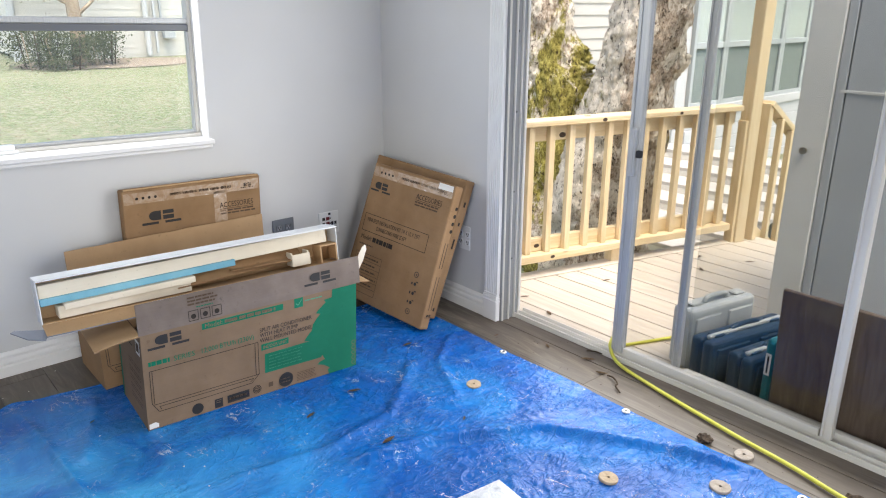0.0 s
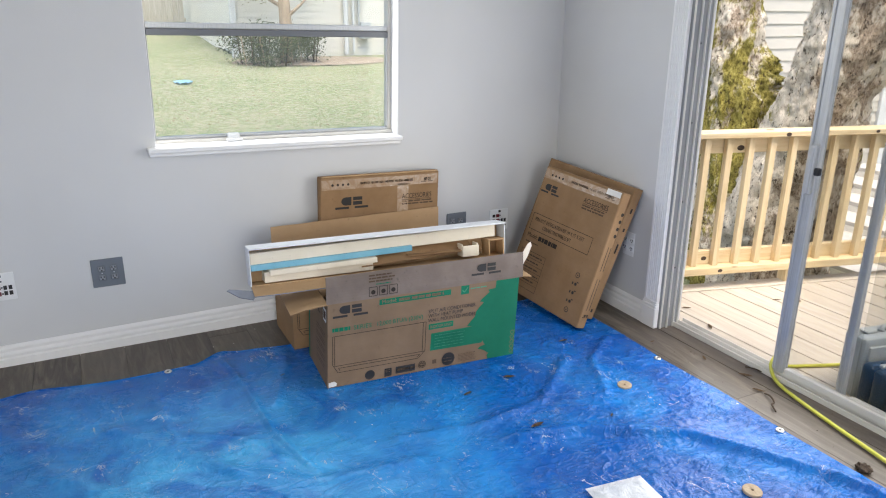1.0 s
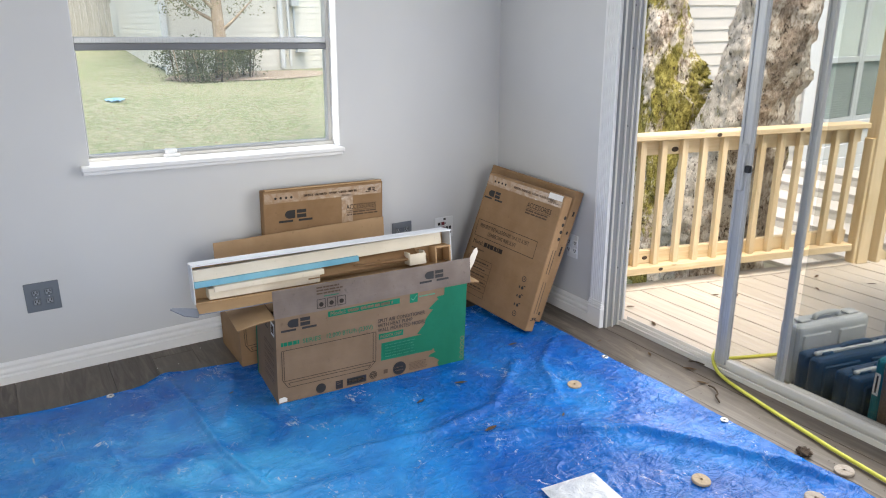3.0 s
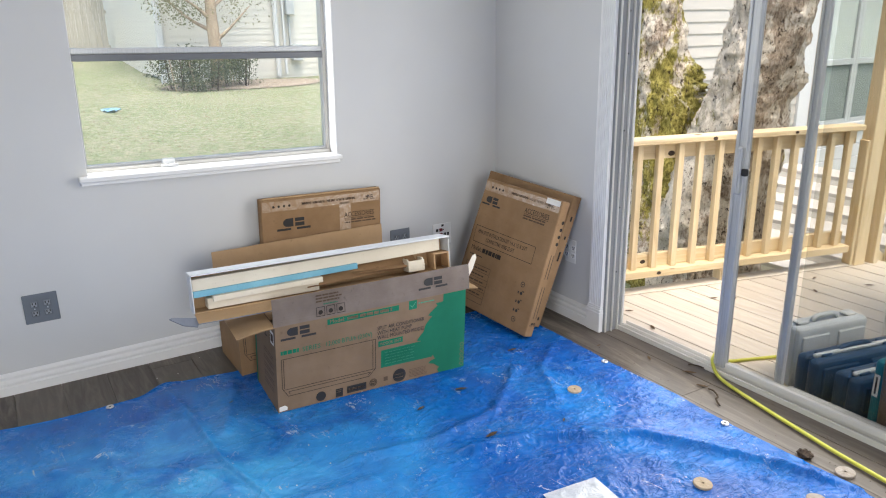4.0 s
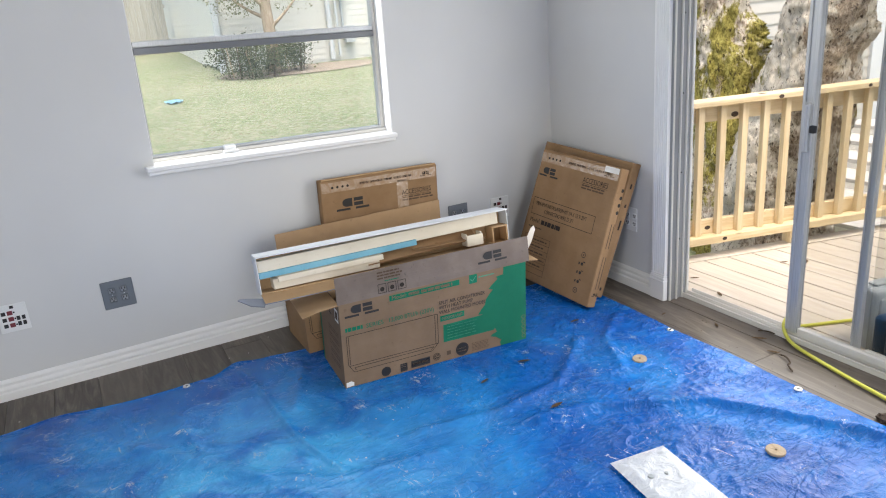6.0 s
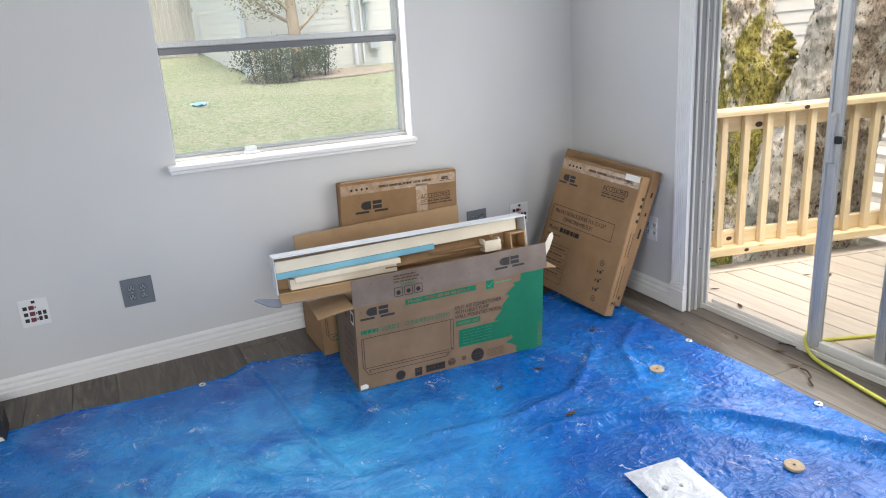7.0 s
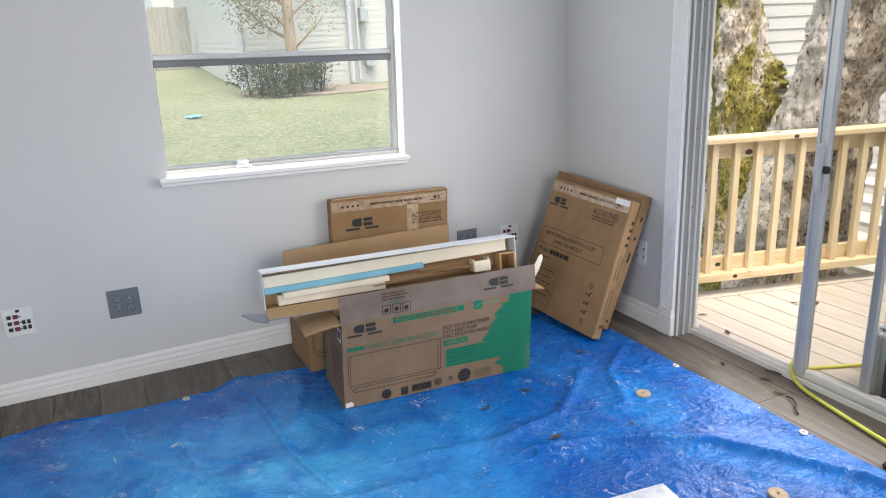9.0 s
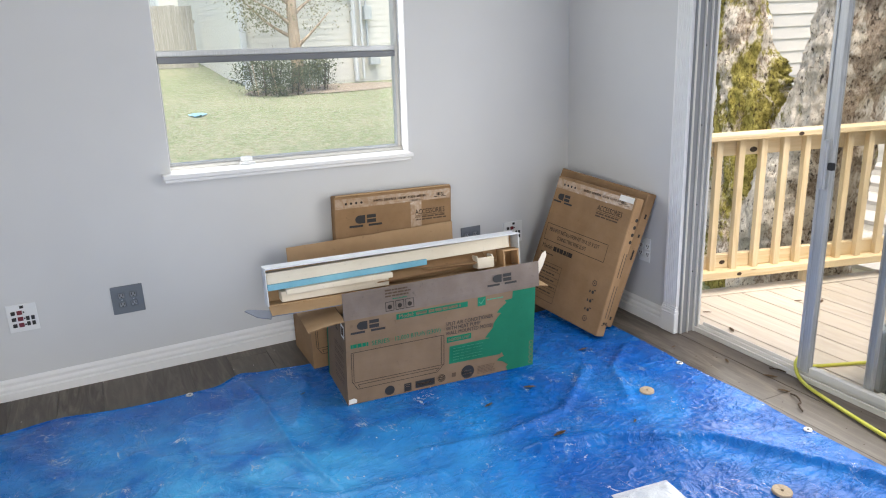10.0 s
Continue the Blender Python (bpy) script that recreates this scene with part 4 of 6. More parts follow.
def far_house():
    root = empty("yard_house", pose(0, 0, 0), "white lap-sided house across the back lawn", "house")
    part("core", box((0.93, 13.25, 0.2), (14.0, 24, 3.6)), M_SIDING_FAR, root)
    far_wall("wall_front", root, (0.86, 13.2), (14, 13.2), 0.3, 3.6)
    far_wall("wall_side", root, (0.86, 20), (0.86, 13.2), 0.5, 3.6)
    part("corner_board", box((0.80, 13.10, 0.3), (0.92, 13.22, 3.6), 0.004), M_EXT_WHITE, root)
    part("roof", box((0.3, 12.6, 3.6), (14.6, 24.5, 3.85), 0.02), M_ROOF, root)
    spout = part("downspout", tube(smooth_path([(2.95, 12.8, 3.4), (3.0, 12.95, 2.62), (3.3, 13.08, 2.42), (3.36, 13.1, 2.2), (3.36, 13.1, 1.6), (3.36, 13.1, 0.42)], 5), 0.055, 8), M_EXT_WHITE, root, "white downspout")
    part("conduit", box((3.52, 13.08, 0.45), (3.57, 13.14, 3.0), 0.008), M_EXT_WHITE, root, "white conduit")
    part("conduit", box((3.66, 13.08, 0.85), (3.70, 13.14, 2.35), 0.008), M_GALV, root)
    part("meter_box", box((3.6, 12.98, 1.75), (3.78, 13.14, 2.05), 0.01), M_GALV, root, "small grey utility box")
    part("meter_box", box((3.68, 12.98, 0.75), (3.92, 13.14, 1.12), 0.01), M_GALV, root, "small grey utility box")
    part("gas_riser", tube(smooth_path([(4.3, 13.0, 0.4), (4.3, 13.0, 0.95), (4.36, 13.0, 1.05), (4.42, 13.0, 0.95), (4.42, 13.0, 0.4)], 5), 0.02, 8), M_GALV, root, "bent grey pipe")


far_house()


def yard_fence():
    root = empty("fence", pose(-6, 18.9, 0.72), "tall grey weathered board fence", "fence")
    me = mesh_of(box((-0.07, -0.012, 0), (0.07, 0.012, 1.68), 0.004), "board", M_FENCE)
    for i in range(45):
        part("board", me, M_FENCE, root, m=pose(0.07 + i * 0.148, random.uniform(-0.01, 0.01), random.uniform(-0.02, 0.02)))
    part("rail", box((0, 0.013, 1.2), (6.7, 0.05, 1.29)), M_FENCE, root)
    part("rail", box((0, 0.013, 0.3), (6.7, 0.05, 0.39)), M_FENCE, root)


yard_fence()


def back_house():
    root = empty("distant_house", pose(-7, 31, 0.9), "distant pale house behind the fence", "house")
    part("wall", box((0, 0, 0), (14, 6, 4.2)), M_SIDING_FAR, root)
    w = part("window", box((6.3, -0.05, 1.7), (8.0, 0.0, 3.1), 0.01), M_EXT_WHITE, root)
    part("pane", box((6.4, -0.06, 1.8), (7.9, -0.051, 3.0)), M_NB_FRAME, w)
    part("roof", prism([(-0.5, 4.2), (14.5, 4.2), (14.5, 4.5), (7, 6.8), (-0.5, 4.5)], 6.5), M_ROOF, root)


back_house()


def yard_tree():
    root = empty("yard_tree", pose(1.72, 12.2, ground_z(1.72, 12.2) - 0.03), "slim tan-barked tree with sparse pale leaves", "tree")
    part("trunk", tube(smooth_path([(0, 0, 0), (0.02, 0, 0.7), (0, 0, 1.5), (0.03, 0, 2.4), (0, 0, 3.6)], 6), [0.15 - 0.08 * i / 24 for i in range(25)], 14), M_BARK_TAN, root, smooth=True)
    tips = []
    for k in range(11):
        z = 0.9 + 0.22 * k
        s = -1 if k % 3 else 1
        e = (s * random.uniform(0.5, 1.0), random.uniform(-0.5, 0.5), z + random.uniform(0.5, 1.0))
        part("branch", tube(smooth_path([(0, 0, z), (e[0] * 0.45, e[1] * 0.5, z + 0.3), e], 5), [0.045 - 0.036 * i / 10 for i in range(11)], 7), M_BARK_TAN, root, smooth=True)
        tips += [(e, 0.5), ((e[0] * 0.6, e[1] * 0.6, e[2] - 0.2), 0.4)]
    tips += [((random.uniform(-1.05, -0.25), random.uniform(-0.3, 0.3), random.uniform(1.45, 2.6)), 0.36) for _ in range(14)]
    part("crown", leaf_clump(tips, 75, 0.065), M_LEAF_PALE, root)


yard_tree()


def shrub(x, y, w, h, seedv):
    random.seed(seedv)
    root = empty("shrub", pose(x, y, ground_z(x, y)), "dark evergreen shrub at the foot of a tree", "shrub", "shrubs in the bed")
    cs = [((random.uniform(-w, w) * 0.5, random.uniform(-0.3, 0.3), random.uniform(0.25, h) if k % 4 else random.uniform(0.05, 0.3)), 0.26) for k in range(20)]
    part("foliage", leaf_clump(cs, 90, 0.06), M_LEAF, root)
    for i in range(9):
        a = (random.uniform(-w, w) * 0.45, random.uniform(-0.25, 0.25))
        part("stem", tube([(a[0] * 0.7, a[1], -0.02), (a[0], a[1], h * 0.9)], 0.010, 5), M_TWIG if i % 3 else M_BARK_TAN, root)


shrub(0.98, 12.0, 0.85, 0.72, 3)
shrub(1.4, 11.9, 0.8, 0.62, 4)
shrub(2.12, 12.3, 0.7, 0.62, 6)

bm = bmesh.new()
for i in range(40):
    a = 2 * math.pi * i / 40
    r = 1 + 0.12 * noise.noise((math.cos(a) * 2, math.sin(a) * 2, 5))
    bm.verts.new((2.35 + 1.75 * r * math.cos(a), 12.35 + 0.75 * r * math.sin(a), 0))
for v in bm.verts:
    v.co.z = ground_z(v.co.x, v.co.y) + 0.015
bm.faces.new(bm.verts)
thing("mulch_bed", bm, M_MULCH, "brown leaf mulch bed round the tree", "mulch bed", kind="structure")


def lawn_litter():
    """Fallen leaves and grass tufts over the part of the lawn behind the window."""
    rnd = random.Random(21)
    for name, count, size, mat, label in (("leaf_litter", 6500, 0.045, M_LITTER, "tan fallen leaves scattered over the lawn"),
                                          ("brown_litter", 1100, 0.045, M_LEAF_DRY, "brown fallen leaves scattered over the lawn")):
        verts, faces = [], []
        for _ in range(count):
            y = 3.0 + 10.5 * rnd.random() ** 0.8
            x = -2.6 + rnd.random() * (0.45 * (y + 3.3) + 1.5)
            z = ground_z(x, y)
            s, a = size * rnd.uniform(0.4, 1.1), rnd.uniform(0, 6.283)
            ca, sa = math.cos(a) * s * 0.5, math.sin(a) * s * 0.5
            k = len(verts)
            h = rnd.uniform(0.012, 0.016)
            verts += [(x - ca, y - sa, z + 0.012), (x + sa * 0.6, y - ca * 0.6, z + h), (x + ca, y + sa, z + 0.02), (x - sa * 0.6, y + ca * 0.6, z + h * 0.6)]
            faces.append((k, k + 1, k + 2, k + 3))
        me = bpy.data.meshes.new(name)
        me.from_pydata(verts, [], faces)
        me.materials.append(mat)
        tagged(new(name, me), label, "litter", kind="stuff")


lawn_litter()

# ---- the tarp ----
TX0, TX1, TY0, TY1 = -3.35, -0.205, -4.3, -0.335


def ridge(x, y, pts, width, height, steep=1.0):
    """Height of a fold along a line of plan points; steep narrows its slope on one side."""
    best, side = 9.0, 1.0
    for (ax, ay), (bx, by) in zip(pts, pts[1:]):
        dx, dy = bx - ax, by - ay
        t = max(0.0, min(1.0, ((x - ax) * dx + (y - ay) * dy) / (dx * dx + dy * dy)))
        d = math.hypot(x - ax - t * dx, y - ay - t * dy)
        if d < best:
            best, side = d, dx * (y - ay) - dy * (x - ax)
    if side < 0:
        width *= steep
    return height * math.exp(-(best / width) ** 2)


FOLDS = [([(-1.12, -1.44), (-0.89, -1.49), (-0.56, -1.68), (-0.44, -1.86), (-0.29, -2.11), (-0.21, -2.3)], 0.06, 0.019, 0.34),
         ([(-0.9, -1.62), (-0.6, -1.86), (-0.42, -2.08), (-0.3, -2.3)], 0.03, 0.004, 0.6),
         ([(-1.95, -0.34), (-1.915, -0.6), (-1.89, -1.0), (-1.82, -1.3)], 0.022, 0.007, 0.5),
         ([(-1.66, -0.34), (-1.72, -0.55), (-1.83, -0.82)], 0.03, 0.005),
         ([(-2.16, -0.9), (-2.0, -1.0), (-1.9, -1.18)], 0.03, 0.004, 0.5),
         ([(-2.4, -0.75), (-2.1, -1.15), (-1.85, -1.35), (-1.5, -1.4)], 0.04, 0.006),
         ([(-2.25, -0.6), (-2.2, -0.95), (-2.05, -1.2)], 0.03, 0.005),
         ([(-1.5, -1.25), (-1.2, -1.3), (-0.9, -1.25), (-0.6, -1.0)], 0.03, 0.009),
         ([(-0.3, -0.9), (-0.5, -1.05), (-0.62, -1.3)], 0.025, 0.008),
         ([(-2.8, -0.5), (-2.6, -0.95), (-2.3, -1.3), (-2.1, -1.7)], 0.045, 0.006)]


def tarp_z(x, y):
    z = 0.004
    for pts, w, h, *s in FOLDS:
        z += ridge(x, y, pts, w * 0.8, h * 1.5, *s)
    a = noise.fractal(Vector((x * 3.1, y * 3.1, 2.0)), 0.9, 2.0, 3)
    b = 1 - abs(noise.noise(Vector((x * 7 + 1.5 * a, y * 7 - a, 5.0))))
    c = 1 - abs(noise.noise(Vector((x * 17 + y * 6, y * 15 - x * 5 + 2 * a, 9.0))))
    e = 1 - abs(noise.noise(Vector((x * 30 + y * 22 + 3 * a, y * 46 - x * 12, 3.0))))
    east = max(0.3, min(1.0, (x + 1.7) / 0.9))
    z += 0.003 * max(0, a + 0.3) + east * (0.006 * b ** 24 + 0.0038 * c ** 16 + 0.0007 * e ** 6)
    edge = min(1.0, min(TX1 - x, TY1 - y) / 0.06)
    return 0.003 + (z - 0.003) * (0.35 + 0.65 * max(0, edge))


def flat_under(x, y):
    """The tarp lies pressed flat beneath the cartons."""
    f = 1.0
    for x0, x1, y0, y1 in ((-1.66, -0.72, -0.86, -0.30), (-0.48, -0.12, -0.82, -0.1)):
        d = max(x0 - x, x - x1, y0 - y, y - y1)
        f = min(f, max(0.0, min(1.0, d / 0.05)))
    return f


def tarp_edge(x):
    """How far the north hem of the tarp strays from a straight line."""
    return 0.018 * noise.noise((x * 3.2, 0, 3)) + 0.068 * math.exp(-((x + 1.945) / 0.07) ** 2) + 0.03 * math.exp(-((x + 1.82) / 0.1) ** 2) + 0.042 * math.exp(-((x + 2.67) / 0.13) ** 2) - 0.012 * math.exp(-((x + 2.2) / 0.3) ** 2)


def tarp():
    xs = np.linspace(TX0, TX1, 400)
    ys = np.concatenate((np.linspace(TY0, -2.6, 60, endpoint=False), np.linspace(-2.6, TY1, 340)))
    nx, ny = len(xs), len(ys)
    verts, faces = [], []
    for j, y in enumerate(ys):
        for i, x in enumerate(xs):
            xx, yy = float(x), float(y)
            if j == ny - 1 or j > ny - 6:
                yy += tarp_edge(xx) * (j - (ny - 6)) / 5
            if i > nx - 6:
                xx += 0.012 * noise.noise((0, yy * 3, 7)) * (i - (nx - 6)) / 5
            f = flat_under(xx, yy)
            verts.append((xx, yy, 0.0035 + (tarp_z(xx, yy) - 0.0035) * f))
    for j in range(ny - 1):
        for i in range(nx - 1):
            k = j * nx + i
            faces.append((k, k + 1, k + nx + 1, k + nx))
    me = bpy.data.meshes.new("tarp")
    me.from_pydata(verts, [], faces)
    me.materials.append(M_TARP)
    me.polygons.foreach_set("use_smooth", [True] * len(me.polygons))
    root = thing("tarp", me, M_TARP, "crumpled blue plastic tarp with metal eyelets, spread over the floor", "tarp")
    hem_x = [TX0 + (TX1 - TX0) * i / 60 for i in range(61)]
    hem = tube(smooth_path([(x, TY1 - 0.008 + tarp_edge(x), 0.0045) for x in hem_x], 3), 0.003, 6)
    part("hem_cord", hem, M_TARP, root, smooth=True)
    for x, y in ((-2.17, -0.372), (-0.228, -1.80), (-0.232, -1.165), (-2.98, -0.36), (-0.235, -2.45)):
        bm = bmesh.new()
        n = 16
        rings = [[bm.verts.new((r * math.cos(2 * math.pi * k / n), r * math.sin(2 * math.pi * k / n), z)) for k in range(n)] for r, z in ((0.006, 0.0), (0.008, 0.004), (0.0135, 0.004), (0.0155, 0.0))]
        for a, b in zip(rings, rings[1:]):
            for k in range(n):
                bm.faces.new((a[k], a[(k + 1) % n], b[(k + 1) % n], b[k]))
        part("eyelet_hole", box((-0.004, -0.004, 0.0005), (0.004, 0.004, 0.0028), 0.0015), M_DARK, root, m=pose(x, y, 0.008))
        part("eyelet", bm, M_EYELET, root, "round metal eyelet", smooth=True, m=pose(x, y, 0.008))
    return root


tarp()


# ---- cardboard cartons ----
T = 0.005


def open_box(w, d, h, t=T):
    """A thick-walled cardboard box, open at the top; x 0..w, y 0..d, z 0..h."""
    bm = bmesh.new()

    def ring(x0, y0, x1, y1, z):
        return [bm.verts.new(c) for c in ((x0, y0, z), (x1, y0, z), (x1, y1, z), (x0, y1, z))]

    r = [ring(0, 0, w, d, 0), ring(0, 0, w, d, h), ring(t, t, w - t, d - t, h), ring(t, t, w - t, d - t, t)]
    bm.faces.new(r[0])
    bm.faces.new(r[3])
    for a, b in zip(r, r[1:]):
        for k in range(4):
            bm.faces.new((a[k], a[(k + 1) % 4], b[(k + 1) % 4], b[k]))
    return bm


def sheared(root, sx, sy):
    """Skews a sagging carton: its top leans by sx and sy for each metre of height."""
    skew = Matrix(((1, 0, sx, 0), (0, 1, sy, 0), (0, 0, 1, 0), (0, 0, 0, 1)))
    for o in root.children:
        o.data.transform(skew @ o.matrix_basis)
        o.matrix_basis = Matrix.Identity(4)
    return root


def flap(w, d, t=0.004, sag=0.0, jag=0.0):
    """A cardboard flap hinged on the local x axis, reaching along +y, with a slightly bent sheet."""
    bm = bmesh.new()
    nx, ny = 12, 5
    top = [[None] * (nx + 1) for _ in range(ny + 1)]
    bot = [[None] * (nx + 1) for _ in range(ny + 1)]
    for j in range(ny + 1):
        for i in range(nx + 1):
            u, v = i / nx, j / ny
            yy = d * v + (jag * noise.noise((u * 9, 3, 1)) if j == ny else 0)
            z = -sag * v * v + 0.0025 * noise.noise((u * 4, v * 2, w * 7))
            top[j][i] = bm.verts.new((w * u, yy, z + t / 2))
            bot[j][i] = bm.verts.new((w * u, yy, z - t / 2))
    for j in range(ny):
        for i in range(nx):
            bm.faces.new((top[j][i], top[j][i + 1], top[j + 1][i + 1], top[j + 1][i]))
            bm.faces.new((bot[j][i], bot[j + 1][i], bot[j + 1][i + 1], bot[j][i + 1]))
    for j in range(ny):
        for i in (0, nx):
            bm.faces.new((top[j][i], top[j + 1][i], bot[j + 1][i], bot[j][i]))
    for i in range(nx):
        for j in (0, ny):
            bm.faces.new((top[j][i], bot[j][i], bot[j][i + 1], top[j][i + 1]))
    return bm


def two_faced(ob, inner):
    """Gives the faces that look along local +z a second material."""
    ob.data.materials.append(inner)
    for p in ob.data.polygons:
        if p.normal.z > 0.6:
            p.material_index = 1
    return ob


class Face:
    """Print on a flat side: u to the right, v down from the top edge, both in metres."""

    def __init__(self, parent, m, h):
        self.p, self.m, self.h, self.k = parent, m, h, 0

    def at(self, u, v, lift=0.0):
        return self.m @ Matrix.Translation((u, self.h - v, 0.0009 + lift))

    def poly(self, pts, mat, name="print", label="", lift=0.0):
        bm = bmesh.new()
        bm.faces.new([bm.verts.new((u, self.h - v, 0)) for u, v in pts])
        ob = part(name, mesh_of(bm, name, mat), mat, self.p, label, m=self.m @ Matrix.Translation((0, 0, 0.0009 + lift)))
        return ob

    def rect(self, u0, v0, u1, v1, mat, name="print", label="", lift=0.0):
        return self.poly([(u0, v1), (u1, v1), (u1, v0), (u0, v0)], mat, name, label, lift)

    def lines(self, segs, mat, w=0.002, name="line_drawing", label=""):
        bm = bmesh.new()
        for (a, b), (c, d) in segs:
            p, q = Vector((a, self.h - b, 0)), Vector((c, self.h - d, 0))
            n = (q - p).normalized()
            n = Vector((-n.y, n.x, 0)) * w / 2
            bm.faces.new([bm.verts.new(k) for k in (p - n, q - n, q + n, p + n)])
        return part(name, mesh_of(bm, name, mat), mat, self.p, label, m=self.m @ Matrix.Translation((0, 0, 0.0012)))

    def outline(self, u0, v0, u1, v1, mat, w=0.002):
        return self.lines([((u0, v0), (u1, v0)), ((u1, v0), (u1, v1)), ((u1, v1), (u0, v1)), ((u0, v1), (u0, v0))], mat, w, "frame_line")

    def text(self, s, u, v, size, width, mat, lift=0.0, name="lettering"):
        return lettering(s, size, width, mat, self.p, self.at(u, v, lift), name)

    def disc(self, u, v, r, mat, name="round_mark", lift=0.0):
        return self.poly([(u + r * math.cos(2 * math.pi * k / 24), v - r * math.sin(2 * math.pi * k / 24)) for k in range(24)], mat, name, "", lift)

    def mark(self, u, v, s, mat):
        """The maker's mark, s wide, as plain blocks with a bar beneath."""
        k = 0.37 * s
        arc = [math.pi * (0.5 + n / 10) for n in range(11)]
        self.poly([(u + 0.47 * s, v + k), (u + 0.47 * s, v)] + [(u + 0.22 * s + 0.22 * s * math.cos(t), v + k / 2 - k / 2 * math.sin(t)) for t in arc], mat, "maker_mark")
        self.rect(u + 0.55 * s, v, u + 0.98 * s, v + 0.42 * k, mat, "maker_mark")
        self.rect(u + 0.55 * s, v + 0.55 * k, u + 0.98 * s, v + k, mat, "maker_mark")
        self.rect(u - 0.28 * s, v + 1.16 * k, u + 0.36 * s, v + 1.42 * k, mat, "maker_bar")
        self.rect(u + 0.62 * s, v + 1.16 * k, u + 1.26 * s, v + 1.42 * k, mat, "maker_bar")

    def bars(self, u0, v0, u1, n, pitch, mat, hgt=0.45):
        rnd = random.Random(int(1000 * (u0 + v0 + u1)))
        for i in range(n):
            v = v0 + i * pitch
            x = u0
            end = u1 - rnd.uniform(0, 0.2) * (u1 - u0)
            while x < end:
                w = min(rnd.uniform(0.08, 0.25) * (u1 - u0), end - x)
                self.rect(x, v, x + w * 0.86, v + pitch * hgt, mat, "text_bar")
                x += w


CW, CD, CH_ = 0.836, 0.325, 0.360


def carton_front_print(root, w, h, detail=True):
    f = Face(root, Matrix(((1, 0, 0, 0), (0, 0, -1, 0), (0, 1, 0, 0), (0, 0, 0, 1))), h)
    H, W = h, w
    # ragged green field at the right end
    edge = [(1.0, 0.0), (0.87, 0.0), (0.868, 0.09), (0.826, 0.098), (0.836, 0.13), (0.796, 0.20), (0.784, 0.232), (0.807, 0.25), (0.785, 0.30), (0.767, 0.354), (0.761, 0.416), (0.742, 0.46), (0.72, 0.52),
            (0.748, 0.536), (0.525, 0.54), (0.523, 0.758), (0.812, 0.77), (0.83, 0.802), (0.80, 0.82), (0.788, 0.845), (0.82, 0.87), (0.853, 0.926), (0.842, 0.95), (0.85, 1.0), (1.0, 1.0)]
    f.poly([(u * W, v * H) for u, v in edge], M_GREEN, "green_field", "large ragged green printed area")
    f.poly([(0.80 * W, 0.79 * H), (0.822 * W, 0.79 * H), (0.815 * W, 0.745 * H)], M_CARD_GREY, "arrow_mark", "", 0.0006)
    f.mark(0.056 * W, 0.035 * H, 0.092, M_BLACK)
    f.rect(0.251 * W, 0.025 * H, 0.622 * W, 0.091 * H, M_GREEN, "banner", "green banner")
    f.text("Model:", 0.262 * W, 0.076 * H, 0.022, 0.075 * W, M_CARD_GREY, 0.0006)
    f.bars(0.35 * W, 0.042 * H, 0.615 * W, 1, 0.022, M_CARD_GREY, 0.55)
    f.rect(0.676 * W, 0.005 * H, 0.72 * W, 0.112 * H, M_GREEN, "banner")
    f.lines([((0.684 * W, 0.06 * H), (0.695 * W, 0.085 * H)), ((0.695 * W, 0.085 * H), (0.713 * W, 0.03 * H))], M_GREEN_LIGHT, 0.003)
    f.bars(0.728 * W, 0.045 * H, 0.822 * W, 1, 0.012, M_GREEN_LIGHT)
    f.bars(0.022 * W, 0.285 * H, 0.125 * W, 1, 0.022, M_GREEN, 0.75)
    f.text("SERIES", 0.125 * W, 0.335 * H, 0.027, 0.088 * W, M_GREEN)
    f.text("12,000 BTU/h (230V)", 0.238 * W, 0.335 * H, 0.027, 0.234 * W, M_GREEN)
    a, b, c, d = 0.024 * W, 0.495 * W, 0.382 * H, 0.825 * H
    f.lines([((a, c), (b, c)), ((b, c), (b, d - 0.03)), ((a, c), (a, d - 0.036)), ((a, d - 0.036), (a + 0.022, d)), ((a + 0.022, d), (b - 0.03, d)), ((b - 0.03, d), (b, d - 0.03)),
             ((a + 0.004, d - 0.030), (b, d - 0.028)), ((a + 0.024, d - 0.019), (b - 0.022, d - 0.017)), ((a + 0.024, d - 0.019), (a + 0.03, d - 0.007)), ((b - 0.022, d - 0.017), (b - 0.035, d - 0.006)),
             ((a + 0.008, c + 0.003), (a + 0.008, d - 0.034)), ((b - 0.012, c + 0.003), (b - 0.012, d - 0.03))], M_INK, 0.0022)
    for i, s in enumerate(("SPLIT AIR CONDITIONER", "WITH HEAT PUMP", "WALL MOUNTED MODEL")):
        f.text(s, 0.505 * W, (0.281 + 0.057 * i) * H, 0.023, (0.256, 0.187, 0.26)[i] * W, M_BLACK)
    f.rect(0.51 * W, 0.42 * H, 0.643 * W, 0.49 * H, M_GREEN, "banner")
    f.text("INDOOR UNIT", 0.518 * W, 0.473 * H, 0.018, 0.115 * W, M_CARD_GREY, 0.0006)
    f.bars(0.545 * W, 0.57 * H, 0.72 * W, 5, 0.013, M_GREEN_LIGHT, 0.3)
    f.bars(0.357 * W, 0.822 * H, 0.476 * W, 1, 0.006, M_INK, 0.45)
    f.disc(0.21 * W, 0.925 * H, 0.021, M_BLACK)
    f.rect(0.285 * W, 0.885 * H, 0.322 * W, 0.985 * H, M_BLACK, "square_mark")
    f.bars(0.29 * W, 0.90 * H, 0.318 * W, 2, 0.008, M_CARD_GREY, 0.4)
    f.rect(0.343 * W, 0.885 * H, 0.445 * W, 0.972 * H, M_BLACK, "logo_plate")
